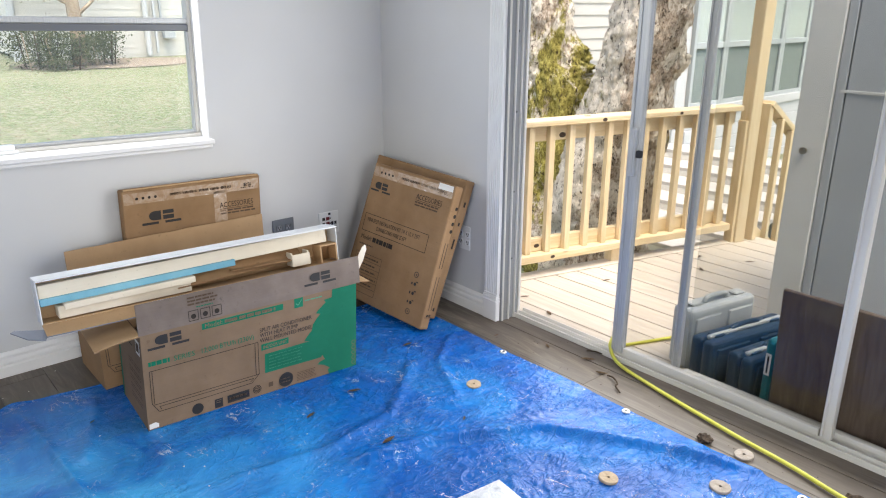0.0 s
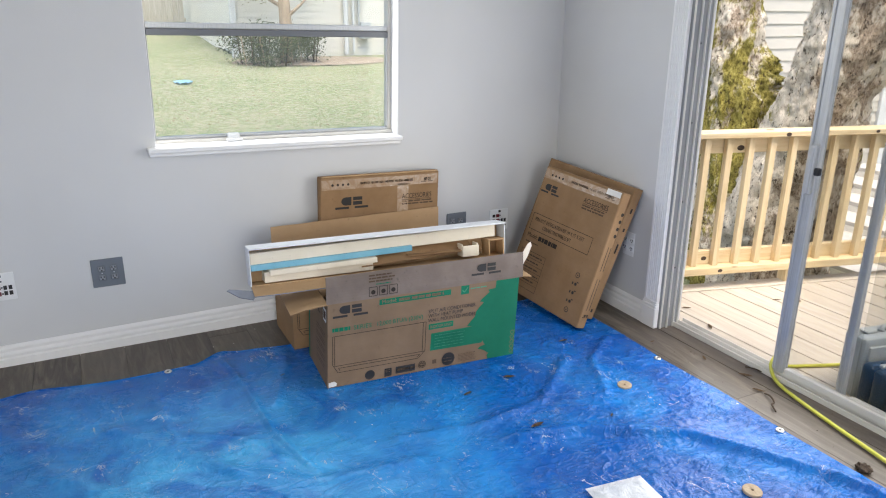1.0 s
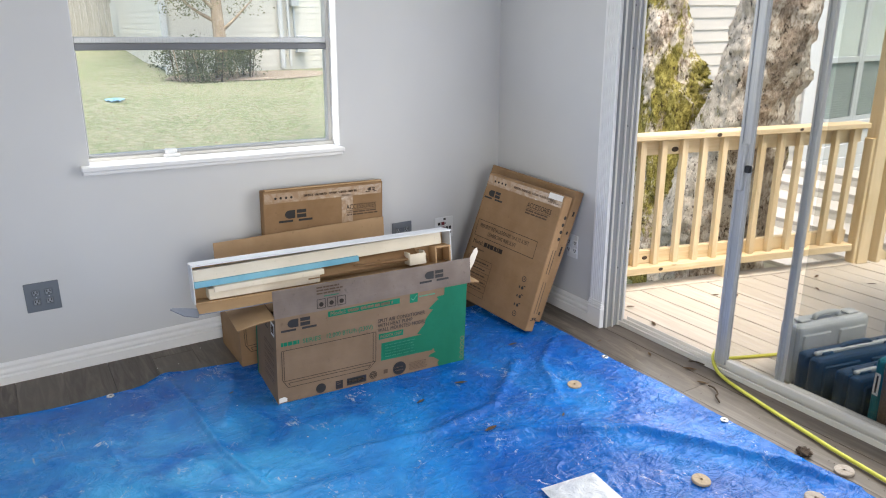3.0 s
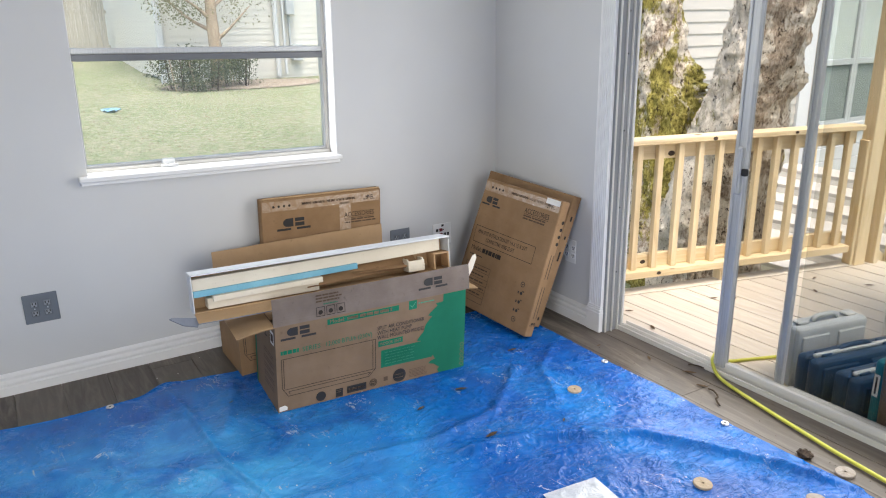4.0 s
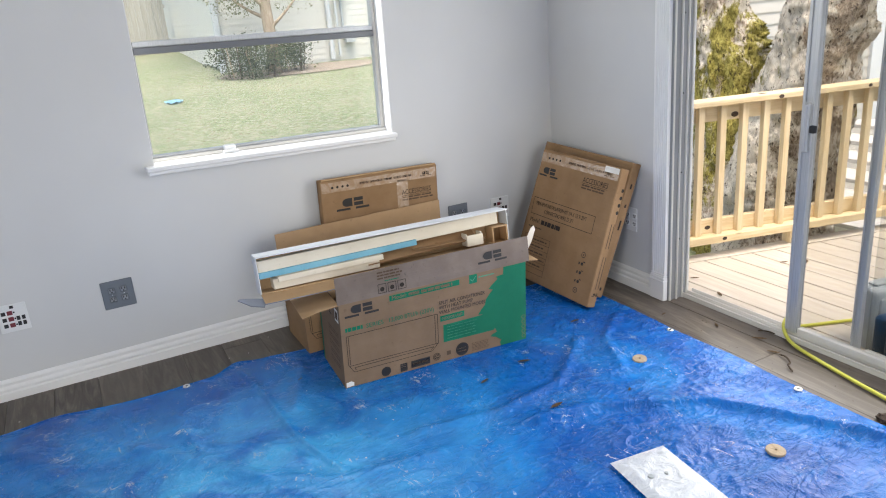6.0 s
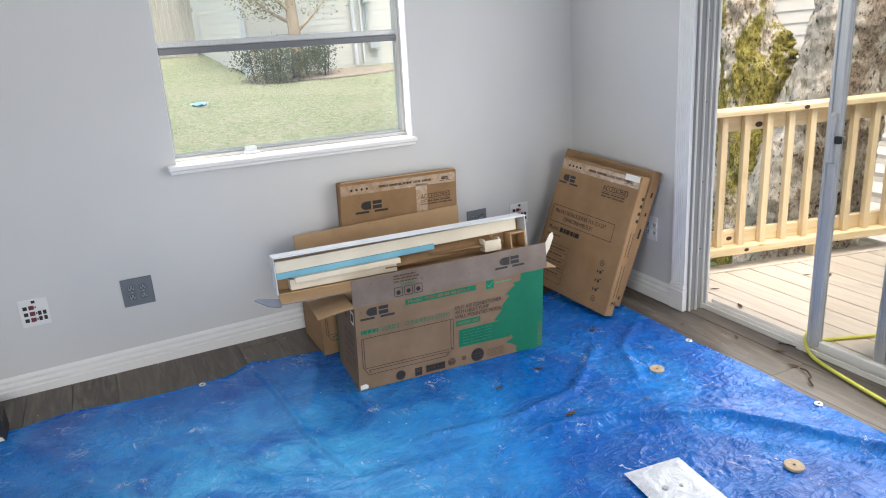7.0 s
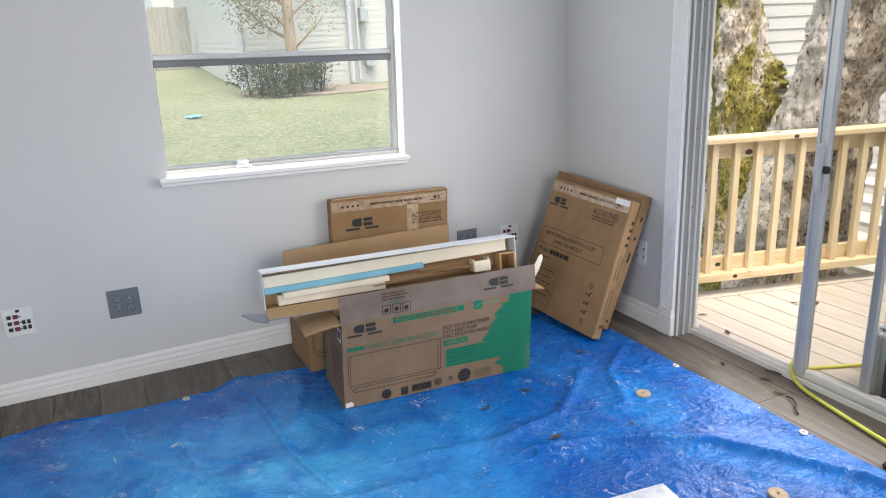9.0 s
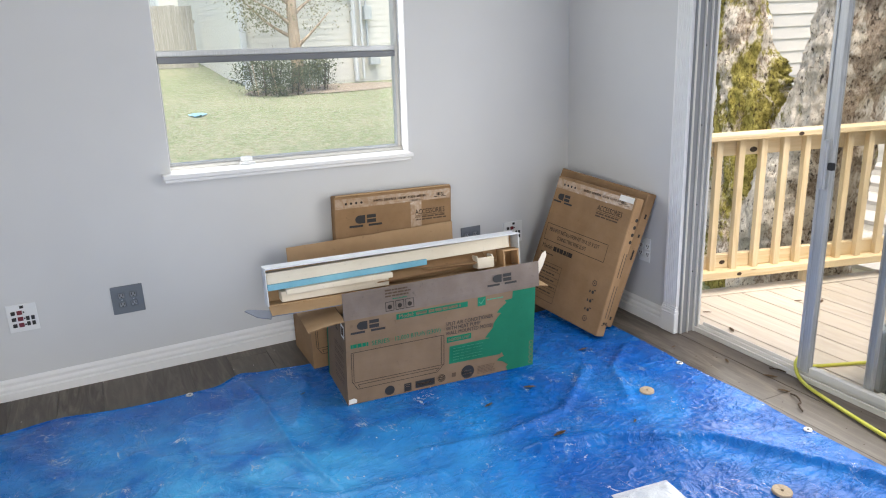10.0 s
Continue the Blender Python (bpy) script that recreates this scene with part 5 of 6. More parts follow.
    f.bars(0.352 * W, 0.915 * H, 0.44 * W, 1, 0.014, M_CARD_GREY, 0.7)
    for r in (0.016, 0.011):
        f.lines([((0.482 * W + r * math.cos(t), 0.915 * H + r * math.sin(t)), (0.482 * W + r * math.cos(t + 0.55), 0.915 * H + r * math.sin(t + 0.55))) for t in [0.538 * k for k in range(12)]], M_INK, 0.0024, "ring_mark")
    f.bars(0.468 * W, 0.90 * H, 0.496 * W, 2, 0.008, M_INK, 0.5)
    f.rect(0.538 * W, 0.88 * H, 0.56 * W, 0.932 * H, M_INK_SOFT, "square_mark")
    f.disc(0.625 * W, 0.905 * H, 0.030, M_BLACK)
    f.bars(0.596 * W, 0.885 * H, 0.655 * W, 2, 0.014, M_CARD_GREY, 0.3)
    f.bars(0.68 * W, 0.868 * H, 0.785 * W, 6, 0.0065, M_INK_SOFT, 0.4)
    for i in range(5):
        f.lines([((0.985 * W + 0.009 * math.cos(t), (0.70 + 0.062 * i) * H + 0.009 * math.sin(t)), (0.985 * W + 0.009 * math.cos(t + 1.0), (0.70 + 0.062 * i) * H + 0.009 * math.sin(t + 1.0))) for t in [1.0472 * k for k in range(6)]], M_CARD_GREY, 0.0025, "ring_mark")
    if detail:
        f.poly([(0.004, H - 0.003), (0.036, H - 0.005), (0.037, H - 0.018), (0.026, H - 0.026), (0.004, H - 0.023)], M_STICKER, "sticker", "torn white corner sticker")


def front_carton():
    ang = math.degrees(math.atan2(-0.057, 0.835))
    root = empty("carton", pose(-1.614, -0.792, 0.0055, 0, 0, ang), "opened brown air conditioner carton with green print, on the tarp", "carton", "opened cartons")
    part("body", open_box(CW, CD, CH_), M_CARD_GREY, root)
    carton_front_print(root, CW, CH_)
    # front flap standing up, its outside grey with old tape
    m = pose(-0.004, 0.002, CH_, 0, 0, 0) @ pose(0, 0, 0, 84, 0, 0)
    fl = part("front_flap", flap(CW + 0.022, 0.108, 0.004, 0.004, 0.003), M_CARD_FLAP, root, "raised grey taped front flap", m=m)
    f = Face(root, pose(-0.004, -0.0008, CH_ + 0.001, 84, 0, 0), 0.108)
    f.mark(0.765 * CW, 0.028, 0.088, M_BLACK)
    f.bars(0.205 * CW, 0.012, 0.345 * CW, 3, 0.012, M_INK_SOFT, 0.5)
    for i in range(3):
        f.outline((0.205 + 0.05 * i) * CW, 0.062, (0.245 + 0.05 * i) * CW, 0.098, M_INK, 0.0022)
        f.disc((0.225 + 0.05 * i) * CW, 0.083, 0.009, M_INK)
    f.bars(0.24 * CW, 0.05, 0.33 * CW, 1, 0.008, M_GREEN)
    # left end: label and marks
    e = Face(root, Matrix(((0, 0, -1, 0), (-1, 0, 0, CD), (0, 1, 0, 0), (0, 0, 0, 1))), CH_)
    e.rect(0.0, 0.0, 0.02, CH_, M_GREEN, "green_field")
    e.rect(0.255, 0.03, 0.305, 0.085, M_STICKER, "label", "small white label")
    e.rect(0.262, 0.04, 0.298, 0.075, M_INK_SOFT, "label_print", lift=0.0005)
    e.mark(0.13, 0.05, 0.06, M_INK)
    for i in range(5):
        e.bars(0.14, 0.14 + i * 0.035, 0.29, 2, 0.012, M_INK_SOFT, 0.35)
    # end flaps folded outward
    lf = part("end_flap", flap(CD, 0.145, 0.004, 0.010), M_CARD, root, m=Matrix.Translation((0.0, CD, CH_)) @ pose(0, 0, 0, 0, 0, -90) @ Matrix.Diagonal((1, -1, 1, 1)) @ pose(0, 0, 0, -4, 0, 0))
    two_faced(lf, M_CARD_IN)
    rf = part("end_flap", flap(0.16, 0.075, 0.004, 0.004), M_CARD, root, m=Matrix.Translation((CW, 0.02, CH_ - 0.002)) @ pose(0, 0, 0, 0, 0, 90) @ Matrix.Diagonal((1, -1, 1, 1)) @ pose(0, 0, 0, -6, 0, 0))
    two_faced(rf, M_CARD_IN)
    tongue = prism([(0, 0), (0.028, -0.004), (0.05, 0.035), (0.066, 0.082), (0.060, 0.10), (0.046, 0.092), (0.02, 0.045)], 0.004)
    part("tuck_flap", tongue, M_FOAM, root, "pale tuck flap bent upward", m=pose(CW + 0.012, 0.05, CH_ + 0.035))
    part("rear_flap", flap(CW - 0.02, 0.16, 0.004, 0.01), M_CARD_IN, root, m=pose(0.01, CD - 0.002, CH_, 0, 0, 0) @ pose(0, 0, 0, 8, 0, 0) @ Matrix.Diagonal((1, -1, 1, 1)))
    return sheared(root, 0.042, 0.0)


front_carton()


def back_carton():
    root = empty("carton", pose(-1.638, -0.395, 0.0055, 0, 0, 0.4), "second opened brown carton against the wall with a raised flap", "carton", "opened cartons")
    part("body", open_box(0.862, 0.30, CH_), M_CARD, root)
    carton_front_print(root, 0.862, CH_, False)
    part("rear_flap", flap(0.862, 0.128, 0.004, -0.004, 0.004), M_CARD_IN, root, "raised tan rear flap", m=pose(0.0, 0.297, CH_) @ pose(0, 0, 0, 86, 0, 0))
    part("top_flap", flap(0.85, 0.15, 0.004, 0.01), M_CARD_IN, root, m=pose(0.006, 0.003, CH_ + 0.002) @ pose(0, 0, 0, 2, 0, 0))
    return root


back_carton()


def accessory_print(f, w, mark_u, mark_v, mark_s, text_u, text_v):
    f.rect(0.006, 0.012, w - 0.008, 0.060, M_TAPE, "tape", "shiny wrinkled packing tape")
    f.bars(0.20, 0.03, 0.50, 1, 0.016, M_INK_SOFT, 0.7)
    for i in range(4):
        f.disc(0.06 + 0.026 * i, 0.037, 0.006, M_INK, "round_mark", 0.0006)
    f.mark(w - 0.085, 0.028, 0.042, M_INK)
    f.mark(mark_u, mark_v, mark_s, M_BLACK)
    f.text("ACCESSORIES", text_u, text_v, 0.036, 0.163, M_INK)
    f.lines([((text_u, text_v + 0.006), (text_u + 0.163, text_v + 0.006))], M_INK, 0.0018)
    f.bars(text_u, text_v + 0.011, text_u + 0.175, 2, 0.013, M_INK_SOFT, 0.55)


def flat_carton(name, w, h, d, m, label):
    """Flat cardboard box standing on its long side: x 0..w, z 0..h, front at y 0, back at y d."""
    root = empty(name, m, label, "carton", "flat accessory cartons")
    bm = box((0, 0, 0), (w, d, h), 0.004)
    part("body", bm, M_CARD, root)
    f = Face(root, Matrix(((1, 0, 0, 0), (0, 0, -1, 0), (0, 1, 0, 0), (0, 0, 0, 1))), h)
    return root, f


def wall_accessory():
    root, f = flat_carton("flat_carton", 0.622, 0.672, 0.05, pose(-1.409, -0.075, 0.0225, 0, 1.75, 0.3), "flat brown accessory carton standing between a carton and the wall")
    accessory_print(f, 0.622, 0.103, 0.10, 0.109, 0.42, 0.129)
    f.rect(0.395, 0.05, 0.455, 0.20, M_TAPE, "tape")
    part("top_seam", box((0.01, 0.001, 0.672), (0.615, 0.006, 0.679), 0.001), M_CARD_IN, root)


wall_accessory()


def leaning_cartons():
    lean = 17.3
    m1 = pose(-0.444, -0.251, 0.054, 0, 0, -82.9) @ pose(0, 0, 0, -lean, 0, 0) @ pose(0, 0, 0, 0, 3.4, 0)
    root, f = flat_carton("flat_carton", 0.5365, 0.6715, 0.0535, m1, "flat brown accessory carton leaning in the corner on the tarp")
    accessory_print(f, 0.5365, 0.036, 0.085, 0.088, 0.318, 0.106)
    f.outline(0.018, 0.247, 0.452, 0.332, M_INK, 0.0025)
    f.text("MINI-SPLIT INSTALLATION KIT 1/4 X 1/2 X 25FT", 0.04, 0.283, 0.028, 0.36, M_INK)
    f.text("CONNECTING WIRE 25.5FT", 0.11, 0.315, 0.028, 0.21, M_INK)
    f.text("Model:", 0.02, 0.373, 0.032, 0.075, M_INK)
    f.bars(0.105, 0.352, 0.25, 1, 0.030, M_INK, 0.75)
    f.bars(0.02, 0.395, 0.12, 1, 0.012, M_INK_SOFT, 0.5)
    f.outline(0.015, 0.44, 0.20, 0.63, M_INK_SOFT, 0.0022)
    for i in range(1, 6):
        f.lines([((0.015, 0.44 + 0.032 * i), (0.20, 0.44 + 0.032 * i))], M_INK_SOFT, 0.002)
        f.bars(0.025, 0.422 + 0.032 * i, 0.19, 1, 0.012, M_INK_SOFT, 0.6)
    for i in range(5):
        v = 0.44 + i * 0.044
        if i in (0, 4):
            f.lines([((0.437 + 0.013 * math.cos(t), v + 0.013 * math.sin(t)), (0.437 + 0.013 * math.cos(t + 0.9), v + 0.013 * math.sin(t + 0.9))) for t in [0.8976 * k for k in range(7)]], M_BLACK, 0.0035, "ring_mark")
            f.disc(0.437, v, 0.004, M_BLACK)
        else:
            f.disc(0.441, v, 0.008, M_BLACK)
            f.rect(0.418, v - 0.006, 0.426, v + 0.006, M_BLACK, "square_mark")
            f.rect(0.446, v - 0.014, 0.458, v - 0.009, M_BLACK, "square_mark")
    f.rect(0.438, 0.003, 0.527, 0.03, M_STICKER, "label", "torn white label", 0.0008)
    f.mark(0.462, 0.009, 0.036, M_INK)
    # printing along the visible edge
    side = Face(root, Matrix(((0, 0, 1, 0.5365), (1, 0, 0, 0), (0, 1, 0, 0), (0, 0, 0, 1))), 0.6715)
    side.mark(0.018, 0.60, 0.03, M_INK)
    for i in range(4):
        side.disc(0.04, 0.10 + 0.035 * i, 0.009, M_INK)
    for v0, v1 in ((0.26, 0.38), (0.42, 0.58)):
        for u in (0.022, 0.040):
            side.rect(u, v0, u + 0.005, v1, M_INK_SOFT, "text_bar")
    m2 = pose(-0.333, -0.074, 0.061, 0, 0, -85.4) @ pose(0, 0, 0, -20.4, 0, 0) @ pose(0, 0, 0, 0, 2.87, 0)
    root2, f2 = flat_carton("flat_carton", 0.6435, 0.672, 0.0585, m2, "second flat brown carton leaning against the wall")
    s2 = Face(root2, Matrix(((0, 0, 1, 0.6435), (1, 0, 0, 0), (0, 1, 0, 0), (0, 0, 0, 1))), 0.672)
    for v0, v1 in ((0.10, 0.16), (0.2, 0.24), (0.28, 0.40), (0.62, 0.66)):
        s2.rect(0.024, v0, 0.036, v0 + 0.4 * (v1 - v0), M_INK, "text_bar")


leaning_cartons()


# ---- long white box on top of the cartons ----
def long_box():
    w, d, h, t = 1.117, 0.085, 0.155, 0.004
    ang = math.degrees(math.atan2(-0.06, 1.14))
    root = empty("long_box", pose(-1.85, -0.625, 0.418, -8, 0.7, ang), "long open white cardboard box with foam and blue film", "box")
    body = boxes([((0, 0, h - t), (w, d, h)), ((0, d - t, 0), (w, d, h - t)), ((0, 0, 0), (w, d - t, t)), ((0, 0.0, t), (t, d - t, h - t)), ((w - t, 0, t), (w, d - t, h - t))], 0.001)
    part("body", body, M_CARD_WHITE, root)
    part("liner", boxes([((t + 0.0005, d - 2 * t, t + 0.0005), (w - t - 0.0005, d - t - 0.0005, h - t - 0.0005)), ((t + 0.0005, 0.001, t + 0.0005), (w - t - 0.0005, d - 2 * t, 2 * t))]), M_CARD_IN, root)
    part("lid_edge", box((0.002, -0.014, h - 0.005), (w - 0.002, 0.0, h + 0.001), 0.001), M_CARD_WHITE, root)
    part("foam_block", box((0.010, 0.026, 0.084), (w - 0.035, d - 0.012, 0.137), 0.002), M_FOAM, root, "long cream foam strip", m=pose(0, 0, -0.006, 0, -0.7, 0))
    fb = box((0.008, 0.012, 0.062), (0.68, 0.06, 0.086), 0.0015)
    part("film_strip", fb, M_BLUE_FILM, root, "pale blue film strip", m=pose(0, 0, 0, 0, -0.8, 0))
    part("foam_tray", box((0.055, 0.004, 0.012), (0.50, 0.07, 0.054), 0.002), M_FOAM, root, "cream foam tray")
    part("foam_tray", box((0.075, -0.012, 0.04), (0.515, 0.06, 0.062), 0.0015), M_FOAM, root, m=pose(0, 0, 0, 0, -0.6, 0))
    part("paper_insert", flap(0.52, 0.07, 0.003, -0.012), M_CARD, root, m=pose(0.45, 0.0, 0.03, 24, -1.5, 2))
    part("paper_insert", flap(0.34, 0.062, 0.003, 0.012), M_CARD, root, m=pose(0.66, 0.01, 0.052, 10, 1, -2))
    part("foam_clip", boxes([((0.905, -0.006, 0.02), (0.985, 0.004, 0.068)), ((0.905, 0.004, 0.02), (0.913, 0.05, 0.075)), ((0.977, 0.004, 0.02), (0.985, 0.05, 0.075))], 0.002), M_FOAM, root, "small cream corner piece")
    part("foam_clip", boxes([((1.035, 0.0, 0.012), (1.042, 0.07, 0.085)), ((1.042, 0.0, 0.078), (1.112, 0.07, 0.085)), ((1.105, 0.0, 0.012), (1.112, 0.07, 0.078))], 0.001), M_CARD_IN, root)
    low = part("front_flap", flap(w, 0.078, 0.004, 0.006), M_CARD_BLUE, root, "lowered front flap, tan inside", m=pose(0, 0, 0.003) @ Matrix.Diagonal((1, -1, 1, 1)) @ pose(0, 0, 0, -12, 0, 0))
    two_faced(low, M_CARD_IN)
    tip = prism([(0.02, 0), (0.0, -0.055), (-0.05, -0.045), (-0.095, -0.005), (-0.085, 0.004)], 0.004, "z")
    part("tuck_flap", tip, M_CARD_BLUE, root, "grey-white tuck tip", m=pose(-0.002, -0.028, -0.008, 24, 10, 0))
    return root


long_box()


# ---- outlets ----
def outlet(m, w, h, mat, style, label):
    root = empty("wall_outlet", m, label, "outlet", "wall outlets")
    part("cover_plate", box((-w / 2, -0.006, -h / 2), (w / 2, 0, h / 2), 0.003, seg=2), mat, root)
    if style == "duplex":
        for x in (-0.024, 0.024):
            for z in (-0.02, 0.02):
                part("socket", box((x - 0.015, -0.0085, z - 0.013), (x + 0.015, -0.006, z + 0.013), 0.004), mat, root)
                part("socket_face", box((x - 0.011, -0.0088, z - 0.010), (x + 0.011, -0.0085, z + 0.010), 0.0001), M_SOCKET if mat is M_GREY_PLASTIC else mat, root)
                for dx in (-0.006, 0.006):
                    part("slot", box((x + dx - 0.002, -0.0096, z - 0.001), (x + dx + 0.002, -0.0089, z + 0.008)), M_DARK, root)
                part("slot", box((x - 0.003, -0.0096, z - 0.009), (x + 0.003, -0.0089, z - 0.004)), M_DARK, root)
        for x in (-0.024, 0.024):
            part("screw", box((x - 0.002, -0.0075, -0.002), (x + 0.002, -0.006, 0.002), 0.0005), M_EYELET, root)
    else:
        for i, z in enumerate((-0.03, -0.003, 0.024)):
            part("jack", box((-0.04, -0.009, z - 0.008), (-0.024, -0.006, z + 0.008), 0.001), M_DARK, root)
            part("jack", box((-0.018, -0.009, z - 0.009), (0.002, -0.006, z + 0.009), 0.001), M_RED, root)
            part("slot", box((0.004, -0.0085, z - 0.003), (0.010, -0.006, z + 0.003)), M_DARK, root)
        for z in (-0.028, -0.004):
            for x in (0.018, 0.037):
                part("jack", box((x - 0.006, -0.009, z - 0.009), (x + 0.007, -0.006, z + 0.009), 0.001), M_DARK, root)
        part("jack", box((-0.004, -0.009, 0.042), (0.010, -0.006, 0.054), 0.001), M_DARK, root)
    return root


outlet(pose(-2.337, -0.0005, 0.353), 0.13, 0.127, M_GREY_PLASTIC, "duplex", "grey four-socket outlet plate on the wall")
outlet(pose(-2.745, -0.0005, 0.352), 0.112, 0.12, M_WHITE_PLASTIC, "data", "white media plate with dark and red jacks")
outlet(pose(-0.627, -0.0005, 0.358), 0.117, 0.127, M_GREY_PLASTIC, "duplex", "grey four-socket outlet plate on the wall")
outlet(pose(-0.365, -0.0005, 0.352), 0.117, 0.12, M_WHITE_PLASTIC, "data", "white media plate with dark and red jacks")
outlet(pose(-0.0005, -0.66, 0.356, 0, 0, -90), 0.075, 0.12, M_WHITE_PLASTIC, "duplex", "white outlet plate behind the leaning cartons")


# ---- hose ----
hose = tube(smooth_path([(0.62, -1.53, DECK_Z + 0.012), (0.53, -1.49, DECK_Z + 0.012), (0.31, -1.40, DECK_Z + 0.012), (0.215, -1.41, -0.01), (0.19, -1.425, 0.042), (0.11, -1.468, 0.045), (0.075, -1.515, 0.018), (0.04, -1.59, 0.012), (0.004, -1.73, 0.012),
                         (-0.03, -1.89, 0.012), (-0.056, -2.03, 0.012), (-0.078, -2.15, 0.012), (-0.106, -2.353, 0.012), (-0.145, -2.53, 0.012), (-0.18, -2.75, 0.012), (-0.2, -3.2, 0.012), (-0.1, -4.2, 0.012)], 10), 0.0075, 10)
thing("hose", hose, M_HOSE, "yellow air hose running over the door track along the floor", "hose", smooth=True)


# ---- cases and board outside ----
def tool_case(w, d, h, mat, m, label, latches=True, grey=False):
    """Hard plastic carrying case standing upright, its handle on top. x 0..w, y 0..d."""
    root = empty("tool_case", m, label, "tool case", "tool cases on the deck")
    part("shell", box((0, 0, 0), (w, d * 0.49, h), 0.022, seg=3), mat, root, smooth=False)
    part("shell", box((0, d * 0.51, 0), (w, d, h), 0.022, seg=3), mat, root)
    part("seam", box((0.006, d * 0.47, 0.006), (w - 0.006, d * 0.53, h - 0.005), 0.004), M_CASE_GREY if grey else M_STEEL_BLUE, root)
    hm = tube(smooth_path([(w * 0.33, d * 0.5, h - 0.004), (w * 0.35, d * 0.5, h + 0.012), (w * 0.42, d * 0.5, h + 0.019), (w * 0.58, d * 0.5, h + 0.019), (w * 0.65, d * 0.5, h + 0.012), (w * 0.67, d * 0.5, h - 0.004)], 5), 0.011, 8)
    part("handle", hm, mat, root, smooth=True)
    if not grey:
        part("top_bar", box((0.03, d * 0.36, h - 0.004), (w - 0.03, d * 0.52, h + 0.012), 0.004), M_CASE_GREY, root, "grey bar along the lid seam")
    for x in (0.17, 0.83):
        part("latch", box((w * x - 0.028, d * 0.3, h - 0.002), (w * x + 0.028, d * 0.7, h + 0.009), 0.004), M_GALV if grey else M_STEEL_BLUE, root)
    for x0, x1 in ((0.06, 0.44), (0.56, 0.94)):
        part("panel", box((w * x0, -0.008, h * 0.12), (w * x1, 0.002, h * 0.86), 0.006), mat, root)
    return root


tool_case(0.40, 0.11, 0.275, M_CASE_GREY, pose(0.328, -1.708, DECK_Z, 0, 0, -11), "grey plastic tool case standing on the deck", grey=True)
tool_case(0.50, 0.115, 0.205, M_STEEL_BLUE, pose(0.245, -1.855, DECK_Z, 0, 0, -12), "dark blue plastic tool case standing on the deck")
tool_case(0.44, 0.12, 0.19, M_STEEL_BLUE, pose(0.25, -2.02, DECK_Z, 0, 0, -11), "low dark blue plastic tool case by the glass")
teal = tool_case(0.34, 0.09, 0.30, M_TEAL, pose(0.255, -2.135, DECK_Z, 0, 0, -11), "teal plastic tool case with a small white label")
tf = Face(teal, Matrix(((0, 0, -1, 0), (-1, 0, 0, 0.09), (0, 1, 0, 0), (0, 0, 0, 1))), 0.30)
tf.rect(0.012, 0.06, 0.036, 0.15, M_STICKER, "label", "small white label")
tf.rect(0.02, 0.07, 0.028, 0.14, M_INK, "text_bar", lift=0.0006)

bb = empty("brown_board", pose(0.215, -2.125, DECK_Z, 0, 0, -90), "dark brown stained board leaning outside the glass", "board")
part("panel", box((0, -0.01, 0), (0.6, 0.01, 0.545), 0.003), M_BROWN_BOARD, bb, m=pose(0, 0, 0, 4, 0, 0))


# ---- litter on the floor ----
def cut_disc(x, y, r, mat, label, z=0.008):
    """Round wooden cut-out with a pilot hole."""
    n = 22
    bm = bmesh.new()
    rnd = random.Random(int(1e3 * abs(x * y)))
    rings = []
    for rr, z0 in ((0.16, 0.0), (0.16, 0.0075), (0.95, 0.008), (1.0, 0.006), (1.0, 0.0)):
        rings.append([bm.verts.new((r * rr * math.cos(2 * math.pi * k / n), r * rr * math.sin(2 * math.pi * k / n), z0 + rnd.uniform(-0.0006, 0.0006))) for k in range(n)])
    for a, b in zip(rings, rings[1:] + rings[:1]):
        for k in range(n):
            bm.faces.new((a[k], a[(k + 1) % n], b[(k + 1) % n], b[k]))
    root = empty("cut_disc", pose(x, y, z, rnd.uniform(-5, 5), rnd.uniform(-5, 5), rnd.uniform(0, 90)), label, "wood disc", "round wood cut-outs")
    part("disc", bm, mat, root)
    part("core", box((-r * 0.14, -r * 0.14, 0.0), (r * 0.14, r * 0.14, 0.003)), M_TWIG, root)
    return root


cut_disc(-0.52, -1.29, 0.029, M_CUT_WOOD, "round tan wood cut-out on the tarp", tarp_z(-0.52, -1.29))
cut_disc(-0.606, -2.008, 0.031, M_CUT_WOOD, "round tan wood cut-out on the tarp", tarp_z(-0.606, -2.008))
cut_disc(-0.155, -2.22, 0.031, M_CUT_GREY, "pale dusty wood cut-out on the floor", 0.003)
cut_disc(-0.378, -2.26, 0.033, M_CUT_GREY, "rough grey wood cut-out on the tarp", tarp_z(-0.378, -2.26))


def dry_leaf(x, y, s, rot, name="dry_leaf", label="curled dry brown leaf", mat=None, z=None):
    bm = bmesh.new()
    nn = 7
    rows = []
    for i in range(nn):
        u = i / (nn - 1)
        w = s * 0.15 * math.sin(math.pi * min(1, u * 0.94 + 0.05)) ** 0.8
        zz = 0.006 + s * 0.22 * (u - 0.5) ** 2
        rows.append([bm.verts.new((s * (u - 0.5), k * w, zz + abs(k) * w * 0.55)) for k in (-1, 0, 1)])
    for a, b in zip(rows, rows[1:]):
        for k in range(2):
            bm.faces.new((a[k], a[k + 1], b[k + 1], b[k]))
    bmesh.ops.solidify(bm, geom=bm.faces, thickness=0.0012)
    on_tarp = x < TX1 and TX0 < x and y < TY1
    zz = z if z is not None else (tarp_z(x, y) - 0.003 if on_tarp else -0.003)
    return thing(name, bm, mat or M_LEAF_DRY, label, "leaf", "fallen leaves", m=pose(x, y, zz, 0, 0, rot))


